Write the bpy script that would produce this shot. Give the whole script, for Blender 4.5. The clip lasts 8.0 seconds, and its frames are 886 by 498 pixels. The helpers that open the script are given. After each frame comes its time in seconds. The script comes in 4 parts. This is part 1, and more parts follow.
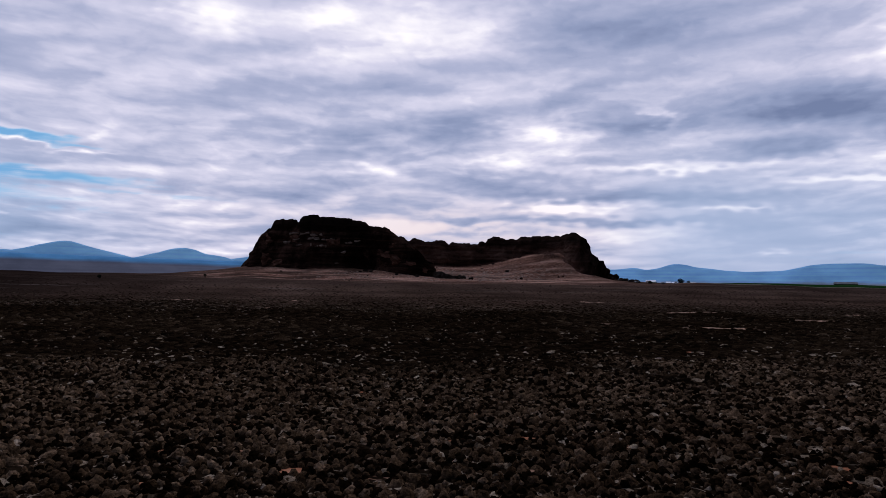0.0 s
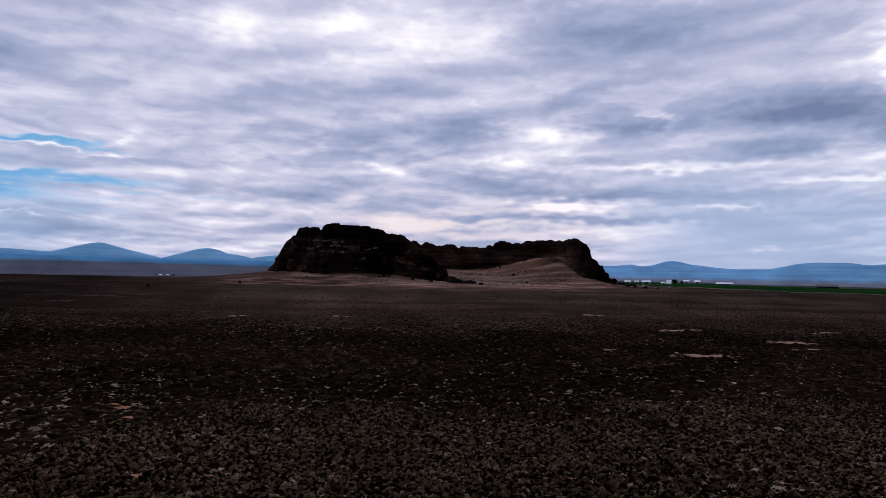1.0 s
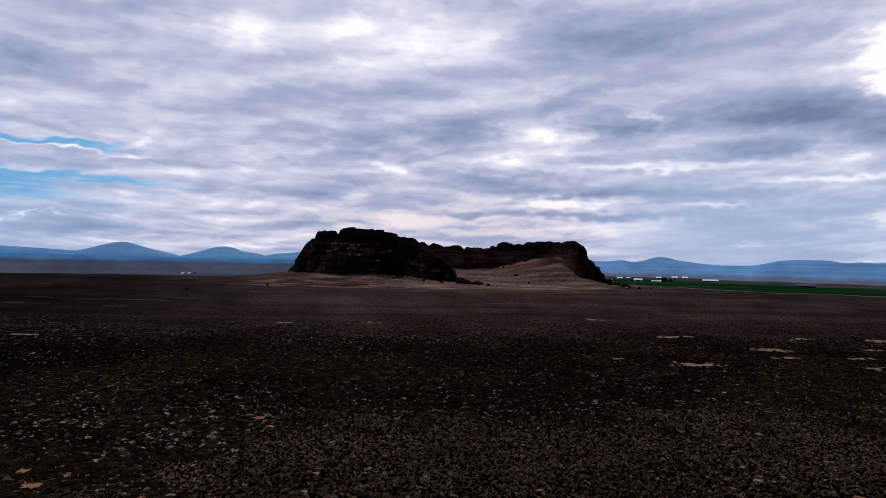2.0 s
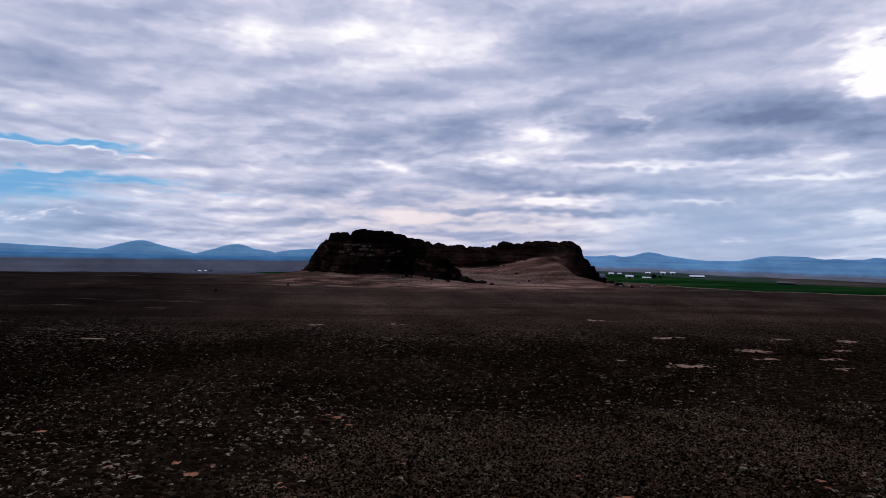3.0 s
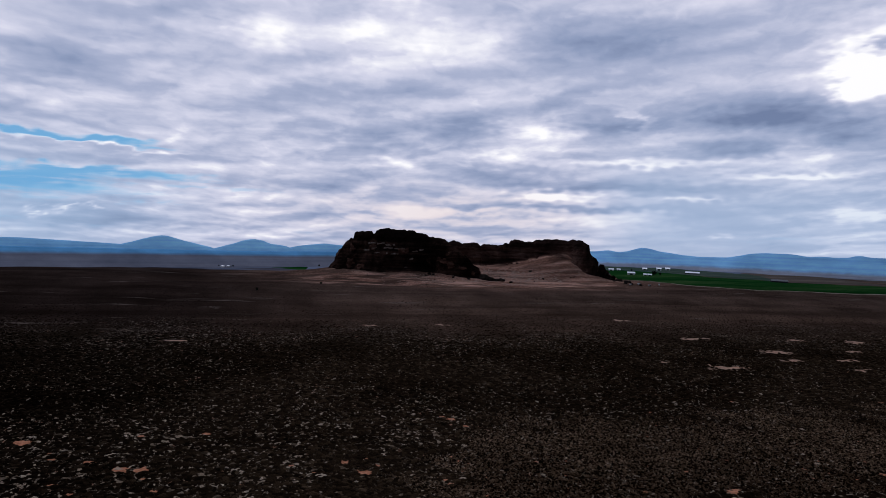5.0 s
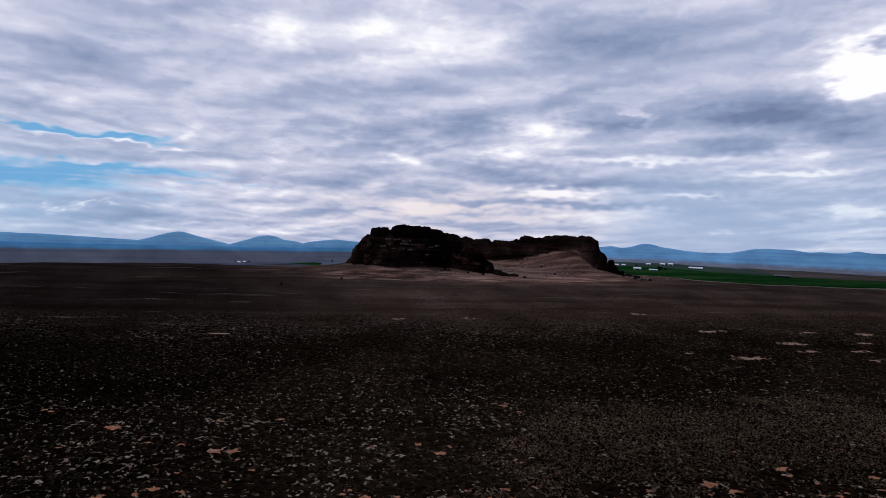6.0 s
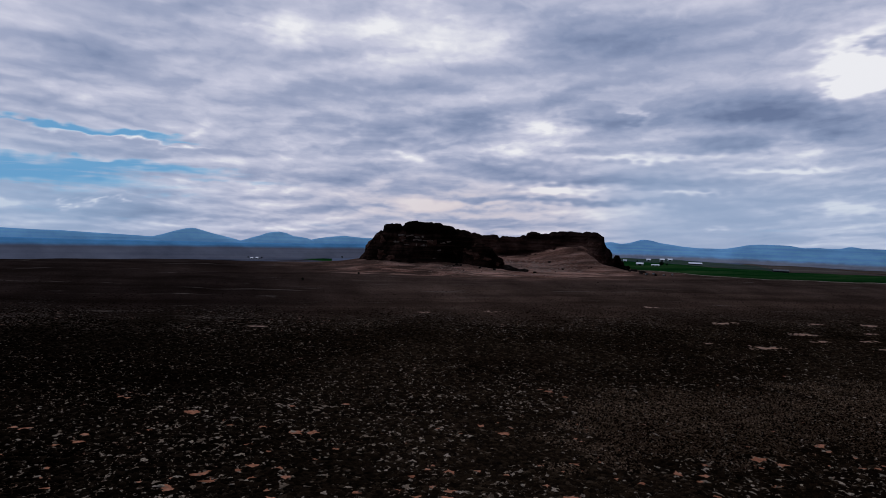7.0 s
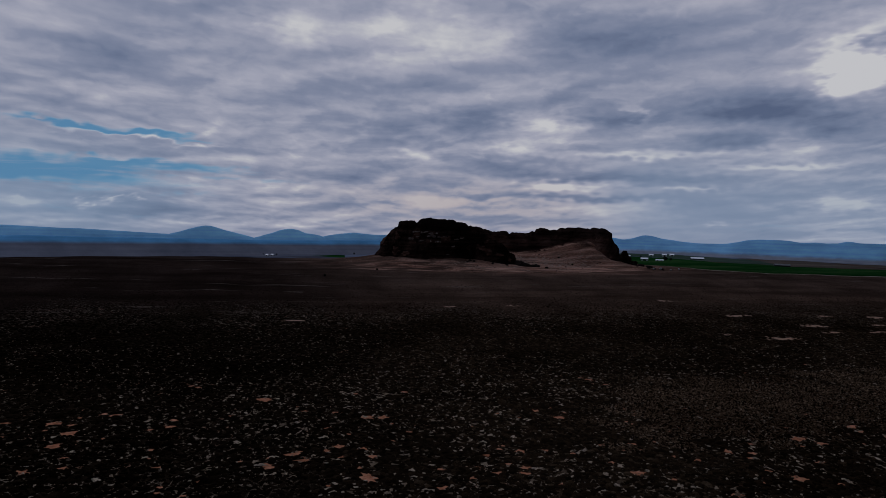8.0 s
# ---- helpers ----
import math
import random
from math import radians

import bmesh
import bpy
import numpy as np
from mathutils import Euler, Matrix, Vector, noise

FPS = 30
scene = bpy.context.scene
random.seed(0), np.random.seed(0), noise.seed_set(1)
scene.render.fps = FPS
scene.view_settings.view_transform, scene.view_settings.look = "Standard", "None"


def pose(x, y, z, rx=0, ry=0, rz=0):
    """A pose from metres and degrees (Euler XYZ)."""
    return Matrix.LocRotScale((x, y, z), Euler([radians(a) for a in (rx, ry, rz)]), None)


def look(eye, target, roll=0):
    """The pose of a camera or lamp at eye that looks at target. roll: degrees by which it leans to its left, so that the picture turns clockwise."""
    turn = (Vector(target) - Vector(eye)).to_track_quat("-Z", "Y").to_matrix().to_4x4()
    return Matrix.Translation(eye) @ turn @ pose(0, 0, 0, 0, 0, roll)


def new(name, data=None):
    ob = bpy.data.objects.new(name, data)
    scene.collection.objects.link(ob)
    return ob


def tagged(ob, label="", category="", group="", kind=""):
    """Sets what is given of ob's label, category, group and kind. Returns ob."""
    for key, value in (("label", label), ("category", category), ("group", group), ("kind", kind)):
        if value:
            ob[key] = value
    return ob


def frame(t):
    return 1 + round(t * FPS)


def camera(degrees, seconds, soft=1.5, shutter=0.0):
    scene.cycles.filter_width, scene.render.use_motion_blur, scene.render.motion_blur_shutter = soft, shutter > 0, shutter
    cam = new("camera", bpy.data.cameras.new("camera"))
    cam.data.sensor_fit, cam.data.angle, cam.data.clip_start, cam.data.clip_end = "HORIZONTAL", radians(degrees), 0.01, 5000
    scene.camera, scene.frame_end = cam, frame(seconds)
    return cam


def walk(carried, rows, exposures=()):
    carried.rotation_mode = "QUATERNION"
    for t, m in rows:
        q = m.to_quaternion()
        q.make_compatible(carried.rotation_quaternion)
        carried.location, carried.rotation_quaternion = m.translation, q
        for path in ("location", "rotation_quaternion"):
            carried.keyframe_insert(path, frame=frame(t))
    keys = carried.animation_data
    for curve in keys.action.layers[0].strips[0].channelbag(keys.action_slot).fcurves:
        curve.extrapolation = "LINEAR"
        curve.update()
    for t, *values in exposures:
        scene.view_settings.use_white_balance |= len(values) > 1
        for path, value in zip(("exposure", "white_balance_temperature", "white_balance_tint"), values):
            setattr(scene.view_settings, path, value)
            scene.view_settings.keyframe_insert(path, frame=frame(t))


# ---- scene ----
cam = camera(66, 8.0, 0.8)
PATH = [
    (0, look((-45.04, -439.09, -3.05), (4.32, -43.08, 24.04), 0.95)),
    (0.5, look((-51.73, -455.86, 4.01), (-2.12, -59.54, 25.66), 1.09)),
    (1, look((-59.43, -472.44, 10.76), (-8.05, -76.09, 27.17), 1.22)),
    (1.5, look((-69.45, -488.18, 16.81), (-14.22, -92.18, 28.38), 1.37)),
    (2, look((-80.39, -503.64, 22.53), (-20.55, -108.20, 29.62), 1.45)),
    (2.5, look((-90.98, -518.61, 28.07), (-26.69, -123.82, 30.82), 1.53)),
    (3, look((-100.52, -532.09, 33.06), (-32.24, -137.97, 31.90), 1.60)),
    (3.5, look((-111.07, -536.22, 38.53), (-38.26, -142.93, 33.68), 1.85)),
    (4, look((-120.61, -540.16, 41.70), (-43.25, -147.77, 34.77), 2.01)),
    (4.5, look((-131.13, -543.72, 42.90), (-49.74, -152.17, 34.60), 2.11)),
    (5, look((-142.32, -546.95, 42.46), (-57.49, -156.16, 33.34), 2.14)),
    (5.5, look((-153.47, -550.33, 41.98), (-65.67, -160.21, 31.89), 2.14)),
    (6, look((-163.45, -553.68, 42.03), (-73.27, -164.15, 30.66), 2.14)),
    (6.5, look((-172.76, -557.97, 41.71), (-80.11, -169.04, 29.47), 2.15)),
    (7, look((-185.37, -560.09, 40.83), (-87.86, -172.37, 27.86), 2.10)),
    (7.5, look((-196.13, -564.36, 40.05), (-96.06, -177.32, 26.34), 2.01)),
    (8, look((-206.68, -567.09, 40.65), (-103.83, -180.83, 25.64), 1.88)),
]
EXPOSURES = [(0.0, -1.46, 6550, 14), (1.5, -1.48, 6500, 13), (3.5, -1.5, 6500, 10.5), (6.5, -1.5, 6450, 9), (7.0, -1.75, 6400, 9), (7.5, -2.04, 6400, 9), (8.0, -2.4, 6400, 9)]
walk(cam, PATH, EXPOSURES)

# ---- world and sun ----
SUN_EL, SUN_AZ = 50.0, 32.0          # the sun stands beyond the rock, to the north-east, behind cloud
world = bpy.data.worlds.new("sky_world")
scene.world = world
world.use_nodes = True
wn, wl = world.node_tree.nodes, world.node_tree.links
sky = wn.new("ShaderNodeTexSky")
sky.sky_type, sky.sun_disc = "NISHITA", False
sky.sun_elevation, sky.sun_rotation = radians(SUN_EL), radians(SUN_AZ)
sky.air_density, sky.dust_density = 1.0, 3.0
wn["Background"].inputs["Strength"].default_value = 0.05
wl.new(sky.outputs[0], wn["Background"].inputs["Color"])
sun_data = bpy.data.lights.new("sun", "SUN")
sun_data.energy, sun_data.angle, sun_data.color = 1.3, radians(14), (1.0, 0.93, 0.85)
sun = new("sun", sun_data)
sun_from = Vector((math.sin(radians(SUN_AZ)) * math.cos(radians(SUN_EL)), math.cos(radians(SUN_AZ)) * math.cos(radians(SUN_EL)), math.sin(radians(SUN_EL))))
sun.matrix_world = look(sun_from * 900, (0, 0, 0))


# ---- materials ----
class Nodes:
    """A small helper to write node trees."""

    def __init__(self, name, rough=0.9, spec=0.2):
        self.mat = bpy.data.materials.new(name)
        self.mat.use_nodes = True
        self.tree = self.mat.node_tree
        self.bsdf = self.tree.nodes["Principled BSDF"]
        self.bsdf.inputs["Roughness"].default_value = rough
        self.bsdf.inputs["Specular IOR Level"].default_value = spec

    def add(self, kind, links=None, **props):
        n = self.tree.nodes.new(kind)
        for k, v in props.items():
            setattr(n, k, v)
        for k, v in (links or {}).items():
            if hasattr(v, "is_output"):
                self.tree.links.new(v, n.inputs[k])
            else:
                n.inputs[k].default_value = v
        return n

    def pos(self):
        return self.add("ShaderNodeNewGeometry").outputs["Position"]

    def scaled(self, vec, s):
        return self.add("ShaderNodeMapping", {"Vector": vec, "Scale": s}).outputs[0]

    def noise(self, vec, scale, detail=5.0, rough=0.55, warp=0.0):
        return self.add("ShaderNodeTexNoise", {"Vector": vec, "Scale": scale, "Detail": detail, "Roughness": rough, "Distortion": warp}).outputs["Fac"]

    def ramp(self, fac, stops, smooth=False):
        r = self.add("ShaderNodeValToRGB", {"Fac": fac})
        cr = r.color_ramp
        if smooth:
            cr.interpolation = "EASE"
        while len(cr.elements) < len(stops):
            cr.elements.new(0.5)
        for e, (p, c) in zip(cr.elements, stops):
            e.position, e.color = p, (*c, 1) if len(c) == 3 else c
        return r.outputs["Color"]

    def mix(self, fac, a, b, mode="MIX"):
        m = self.add("ShaderNodeMix", data_type="RGBA", blend_type=mode)
        for k, v in ((0, fac), (6, a), (7, b)):
            if hasattr(v, "is_output"):
                self.tree.links.new(v, m.inputs[k])
            else:
                m.inputs[k].default_value = (*v, 1) if k and len(v) == 3 else v
        return m.outputs[2]

    def math(self, op, a, b=0.0, clamp=False):
        return self.add("ShaderNodeMath", {0: a, 1: b}, operation=op, use_clamp=clamp).outputs[0]

    def range(self, v, a, b, c=0.0, d=1.0):
        return self.add("ShaderNodeMapRange", {"Value": v, 1: a, 2: b, 3: c, 4: d}, interpolation_type="SMOOTHSTEP").outputs[0]

    def out(self, color, bump=None, strength=0.5, dist=0.3):
        self.tree.links.new(color, self.bsdf.inputs["Base Color"])
        if bump is not None:
            b = self.add("ShaderNodeBump", {"Height": bump, "Strength": strength, "Distance": dist})
            self.tree.links.new(b.outputs[0], self.bsdf.inputs["Normal"])
        return self.mat


def two_scale(name, dark, mid, light, big, small, bump=0.5, dist=0.3, stretch=(1, 1, 1), rough=0.9):
    """A mottled surface: large stains and a fine grain."""
    n = Nodes(name, rough, 0.0 if rough > 0.8 else 0.3)
    p = n.scaled(n.pos(), stretch)
    a, b = n.noise(p, big, 4), n.noise(p, small, 6, 0.65)
    both = n.math("ADD", n.math("MULTIPLY", a, 0.6), n.math("MULTIPLY", b, 0.4))
    return n.out(n.ramp(both, [(0.34, dark), (0.5, mid), (0.66, light)]), b, bump, dist)


def rock_material(name, dark, mid, light, cap, cap_z, dark_east_x=None):
    """Bedded tuff: a near-black cap rock over browner beds, with stains that run down, and a darker tone east of a
    line.
    """
    n = Nodes(name, 1.0, 0.0)
    p = n.pos()
    at = n.add("ShaderNodeSeparateXYZ", {"Vector": p})
    z = at.outputs["Z"]
    beds = n.noise(n.scaled(p, (0.03, 0.03, 0.45)), 1.0, 5, 0.6, 0.4)
    stains = n.noise(n.scaled(p, (0.07, 0.07, 0.03)), 1.0, 4, 0.6)
    grain = n.noise(p, 1.6, 6, 0.7)
    v = n.math("ADD", n.math("ADD", n.math("MULTIPLY", beds, 0.35), n.math("MULTIPLY", stains, 0.4)), n.math("MULTIPLY", grain, 0.25))
    col = n.ramp(v, [(0.4, dark), (0.5, mid), (0.63, light)])
    height = n.math("ADD", z, n.math("MULTIPLY", n.math("SUBTRACT", stains, 0.5), 10))
    faces = n.noise(n.scaled(p, (0.05, 0.05, 0.06)), 1.0, 4, 0.55, 0.5)
    col = n.mix(n.math("MULTIPLY", n.range(faces, 0.56, 0.68), n.range(grain, 0.35, 0.6)), col, light)
    capped = n.mix(n.range(height, cap_z - 2, cap_z + 3), col, n.mix(0.75, col, cap))
    if dark_east_x is not None:
        ragged = n.math("ADD", at.outputs["X"], n.math("MULTIPLY", n.math("SUBTRACT", faces, 0.5), 16))
        capped = n.mix(n.range(ragged, dark_east_x - 3, dark_east_x + 3), capped, n.mix(0.8, capped, cap))
    return n.out(capped, grain, 0.8, 0.6)


M_ROCK = rock_material("dark_tuff", (0.005, 0.003, 0.0024), (0.018, 0.01, 0.0078), (0.115, 0.062, 0.047), (0.011, 0.0078, 0.0068), 35)
M_WALL = rock_material("brown_tuff", (0.03, 0.0155, 0.0122), (0.105, 0.055, 0.043), (0.23, 0.132, 0.104), (0.012, 0.0083, 0.0072), 31.5, 98)
M_LEDGE = two_scale("pale_tuff", (0.07, 0.052, 0.044), (0.3, 0.235, 0.205), (0.55, 0.45, 0.4), 0.35, 2.0, 0.7, 0.4, (0.5, 0.5, 2.5))
M_PATCH = two_scale("brown_tuff_face", (0.02, 0.011, 0.0085), (0.12, 0.062, 0.047), (0.3, 0.17, 0.132), 0.3, 1.6, 0.8, 0.5, (0.6, 0.6, 1.6))
M_BOULDER = two_scale("basalt_boulder", (0.015, 0.012, 0.01), (0.035, 0.028, 0.024), (0.07, 0.055, 0.048), 0.5, 3.0, 0.8, 0.3)
M_RUBBLE = two_scale("pale_rubble", (0.3, 0.19, 0.145), (0.56, 0.4, 0.32), (0.8, 0.62, 0.52), 0.6, 3.0)


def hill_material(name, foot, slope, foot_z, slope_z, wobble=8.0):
    """The distance: slate lower slopes under blue ones, with haze painted into colour and emission."""
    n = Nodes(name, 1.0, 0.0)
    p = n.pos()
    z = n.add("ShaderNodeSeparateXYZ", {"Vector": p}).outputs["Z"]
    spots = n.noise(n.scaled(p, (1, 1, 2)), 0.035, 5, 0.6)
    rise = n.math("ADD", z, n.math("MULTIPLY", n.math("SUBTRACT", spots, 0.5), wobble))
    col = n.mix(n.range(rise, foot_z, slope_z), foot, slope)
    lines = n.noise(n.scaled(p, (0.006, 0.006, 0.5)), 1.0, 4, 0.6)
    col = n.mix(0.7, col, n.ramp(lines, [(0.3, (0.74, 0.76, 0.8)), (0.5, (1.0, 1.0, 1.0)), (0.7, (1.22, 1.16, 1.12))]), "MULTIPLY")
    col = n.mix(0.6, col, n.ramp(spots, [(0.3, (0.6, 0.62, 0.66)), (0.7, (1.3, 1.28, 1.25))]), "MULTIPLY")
    # the hills glow in their own colour to imitate haze
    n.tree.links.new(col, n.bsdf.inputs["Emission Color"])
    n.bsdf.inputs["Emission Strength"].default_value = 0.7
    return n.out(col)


M_HILL = hill_material("haze_blue_hill", (0.14, 0.33, 0.58), (0.21, 0.46, 0.76), 12, 30)
M_RIDGE = hill_material("haze_blue_ridge", (0.115, 0.128, 0.18), (0.09, 0.27, 0.53), 15.5, 18.5, 1.5)
M_EAST = hill_material("haze_blue_east_hills", (0.205, 0.235, 0.325), (0.18, 0.41, 0.73), 12, 17, 5.0)
M_WHITE = two_scale("white_siding", (0.8, 0.8, 0.8), (0.88, 0.88, 0.88), (0.93, 0.93, 0.93), 0.2, 1.5, 0.1)
M_ROOF = two_scale("metal_roof", (0.82, 0.83, 0.84), (0.9, 0.91, 0.92), (0.95, 0.95, 0.96), 0.2, 1.5, 0.1, rough=0.36)
M_ROOF.node_tree.nodes["Principled BSDF"].inputs["Metallic"].default_value = 1.0
M_SHINGLE = two_scale("grey_roof", (0.25, 0.25, 0.26), (0.36, 0.36, 0.37), (0.48, 0.48, 0.5), 0.4, 2.0, 0.2)
M_BARN = two_scale("dark_siding", (0.03, 0.03, 0.035), (0.05, 0.05, 0.055), (0.08, 0.08, 0.09), 0.3, 2.0, 0.1)
M_TREE = two_scale("dark_leaves", (0.01, 0.018, 0.012), (0.02, 0.032, 0.02), (0.035, 0.05, 0.03), 0.5, 3.0)
M_FIELD = two_scale("green_crop", (0.005, 0.036, 0.009), (0.012, 0.07, 0.015), (0.06, 0.125, 0.04), 0.025, 0.3, 0.4, 0.3, (0.3, 2.2, 1))
M_FALLOW = two_scale("fallow_soil", (0.09, 0.075, 0.06), (0.15, 0.12, 0.1), (0.26, 0.21, 0.17), 0.02, 0.25, 0.3, 0.3, (0.3, 1.6, 1))
M_PASTURE = two_scale("dull_pasture", (0.04, 0.075, 0.05), (0.07, 0.105, 0.08), (0.13, 0.15, 0.125), 0.02, 0.25, 0.3, 0.3, (0.3, 1.8, 1))
M_EARTH = two_scale("pink_earth", (0.3, 0.12, 0.07), (0.58, 0.25, 0.155), (0.78, 0.42, 0.3), 0.5, 2.5, 0.8, 0.15)
M_STUBBLE = two_scale("pale_verge", (0.16, 0.13, 0.09), (0.36, 0.31, 0.22), (0.62, 0.56, 0.44), 0.05, 0.4, 0.3)


def bush_material():
    """Sagebrush: near-black foliage, a few dry grey plants, browner where it opens out towards the rock."""
    n = Nodes("sagebrush", 1.0, 0.0)
    rnd = n.add("ShaderNodeNewGeometry").outputs["Random Per Island"]
    p = n.pos()
    thick = n.ramp(rnd, [(0.0, (0.013, 0.0086, 0.006)), (0.7, (0.038, 0.0255, 0.017)), (0.94, (0.066, 0.045, 0.031)), (1.0, (0.12, 0.087, 0.063))])
    low = n.ramp(rnd, [(0.0, (0.008, 0.005, 0.0032)), (0.4, (0.026, 0.0165, 0.0105)), (0.5, (0.13, 0.087, 0.06)), (0.85, (0.235, 0.16, 0.112)), (1.0, (0.46, 0.34, 0.26))])
    open_growth = n.ramp(rnd, [(0.0, (0.018, 0.0125, 0.009)), (0.55, (0.05, 0.035, 0.025)), (0.9, (0.1, 0.073, 0.054)), (1.0, (0.24, 0.19, 0.15))])
    at = n.add("ShaderNodeSeparateXYZ", {"Vector": p})
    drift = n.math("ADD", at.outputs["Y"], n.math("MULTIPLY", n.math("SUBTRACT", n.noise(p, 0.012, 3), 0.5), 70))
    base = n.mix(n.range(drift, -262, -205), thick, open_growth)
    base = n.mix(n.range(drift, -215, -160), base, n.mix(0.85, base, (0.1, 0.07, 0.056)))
    # paler plants below the flight's start: brightness of the first views put into colour
    pale_start = n.add("ShaderNodeAttribute", attribute_name="pale_start").outputs["Fac"]
    base = n.mix(pale_start, base, low)
    # shrubs dimmed westward by colour, to fit the darker later camera views
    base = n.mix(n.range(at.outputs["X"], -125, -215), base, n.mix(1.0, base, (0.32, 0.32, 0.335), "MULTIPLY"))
    patch = n.noise(p, 0.02, 4)
    col = n.mix(n.range(patch, 0.42, 0.6), base, (0.55, 0.52, 0.5), "MULTIPLY")
    grain = n.noise(p, 6.0, 4, 0.7)
    return n.out(n.mix(0.75, col, n.ramp(grain, [(0.36, (0.12, 0.12, 0.12)), (0.66, (2.0, 1.95, 1.85))]), "MULTIPLY"), grain, 1.0, 0.25)


def grass_material():
    n = Nodes("dry_grass", 1.0, 0.0)
    rnd = n.add("ShaderNodeNewGeometry").outputs["Random Per Island"]
    grain = n.noise(n.pos(), 7.0, 4, 0.7)
    col = n.ramp(rnd, [(0.0, (0.14, 0.105, 0.08)), (0.45, (0.42, 0.335, 0.265)), (1.0, (0.72, 0.61, 0.52))])
    return n.out(n.mix(0.8, col, n.ramp(grain, [(0.36, (0.35, 0.34, 0.33)), (0.62, (1.35, 1.35, 1.35))]), "MULTIPLY"), grain, 1.0, 0.2)


M_BUSH = bush_material()
M_GRASS = grass_material()


def ground_material():
    n = Nodes("desert_ground", 1.0, 0.0)
    p = n.pos()
    y = n.add("ShaderNodeSeparateXYZ", {"Vector": p})
    far = y.outputs["Y"]
    grain, lumps = n.noise(p, 0.9, 6, 0.7), n.noise(n.scaled(p, (1, 0.6, 1)), 0.035, 5, 0.6)
    dusty = n.ramp(grain, [(0.3, (0.16, 0.125, 0.1)), (0.5, (0.36, 0.29, 0.24)), (0.7, (0.66, 0.56, 0.48))])
    pink = n.ramp(grain, [(0.3, (0.42, 0.2, 0.13)), (0.55, (0.58, 0.32, 0.23)), (0.75, (0.68, 0.44, 0.34))])
    soil = n.mix(n.range(n.noise(p, 0.22, 3), 0.56, 0.68), dusty, pink)
    # open scrub: plants and soil too fine to tell apart
    scrub = n.ramp(n.math("ADD", n.math("MULTIPLY", grain, 0.5), n.math("MULTIPLY", lumps, 0.5)),
                   [(0.36, (0.062, 0.04, 0.031)), (0.5, (0.108, 0.07, 0.053)), (0.62, (0.17, 0.112, 0.088))])
    belts = n.noise(n.scaled(p, (0.005, 0.045, 0.0)), 1.0, 5, 0.6, 0.5)
    scrub = n.mix(0.85, scrub, n.ramp(belts, [(0.32, (0.5, 0.48, 0.46)), (0.5, (1.0, 1.0, 1.0)), (0.66, (1.5, 1.48, 1.45))]), "MULTIPLY")
    streak = n.noise(n.scaled(p, (0.014, 0.11, 0.0)), 1.0, 5, 0.65, 0.6)
    scrub = n.mix(n.range(far, -90, -220), scrub, n.mix(1.0, scrub, (0.7, 0.68, 0.68), "MULTIPLY"))
    dim_west = n.range(y.outputs["X"], -70, -230)                # darker westward: dimness of the later camera views put into the colour
    scrub = n.mix(dim_west, scrub, n.mix(0.85, scrub, (0.15, 0.15, 0.165), "MULTIPLY"))
    open_land = n.mix(n.range(streak, 0.6, 0.7), scrub, (0.2, 0.155, 0.13))
    bare = n.add("ShaderNodeAttribute", attribute_name="bare").outputs["Fac"]
    # under the shrubs: dark litter, broken by flecks of open soil and dry grass
    litter = n.ramp(grain, [(0.3, (0.008, 0.006, 0.0042)), (0.6, (0.022, 0.015, 0.0105)), (0.8, (0.042, 0.03, 0.021))])
    thread = n.noise(n.scaled(p, (1.0, 0.55, 1.0)), 0.62, 4, 0.55, 0.5)
    fleck = n.math("MULTIPLY", n.range(n.math("ABSOLUTE", n.math("SUBTRACT", thread, 0.5)), 0.022, 0.008), n.range(n.noise(p, 0.33, 3), 0.42, 0.54))
    fleck = n.math("ADD", fleck, n.range(n.noise(n.scaled(p, (1.0, 0.6, 1.0)), 0.75, 3, 0.5), 0.635, 0.67), True)
    fleck = n.math("MULTIPLY", fleck, n.range(n.noise(p, 0.014, 3), 0.36, 0.56))
    edge = n.math("ADD", far, n.math("MULTIPLY", n.math("SUBTRACT", n.noise(p, 0.016, 4), 0.5), 120))
    near = n.mix(n.range(edge, -255, -170), n.mix(fleck, litter, soil), open_land)
    shreds = n.noise(n.scaled(p, (0.09, 0.42, 0.0)), 1.0, 5, 0.6, 0.5)
    worn = n.math("ADD", bare, n.math("ADD", n.math("MULTIPLY", n.math("SUBTRACT", grain, 0.5), 0.5), n.math("MULTIPLY", n.math("SUBTRACT", shreds, 0.5), 1.7)))
    near = n.mix(n.math("MULTIPLY", n.range(worn, 0.36, 0.66), n.range(bare, 0.06, 0.2)), near, n.mix(0.55, soil, (0.62, 0.37, 0.28)))
    # pale dust and dry grass on the apron round the rock and in its bowl
    tan = n.ramp(n.math("ADD", n.math("MULTIPLY", grain, 0.45), n.math("MULTIPLY", streak, 0.55)),
                 [(0.41, (0.125, 0.062, 0.044)), (0.49, (0.4, 0.205, 0.145)), (0.57, (0.88, 0.54, 0.41))])
    dust = n.add("ShaderNodeAttribute", attribute_name="dust").outputs["Fac"]
    apron = n.mix(dust, near, tan)
    # far plain: the blue of distant haze put into the ground colour
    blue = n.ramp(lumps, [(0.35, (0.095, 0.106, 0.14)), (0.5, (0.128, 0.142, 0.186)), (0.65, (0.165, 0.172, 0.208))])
    deep_haze = n.ramp(lumps, [(0.35, (0.17, 0.21, 0.3)), (0.65, (0.21, 0.25, 0.33))])
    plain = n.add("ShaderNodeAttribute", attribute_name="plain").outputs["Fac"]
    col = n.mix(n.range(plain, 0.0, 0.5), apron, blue)
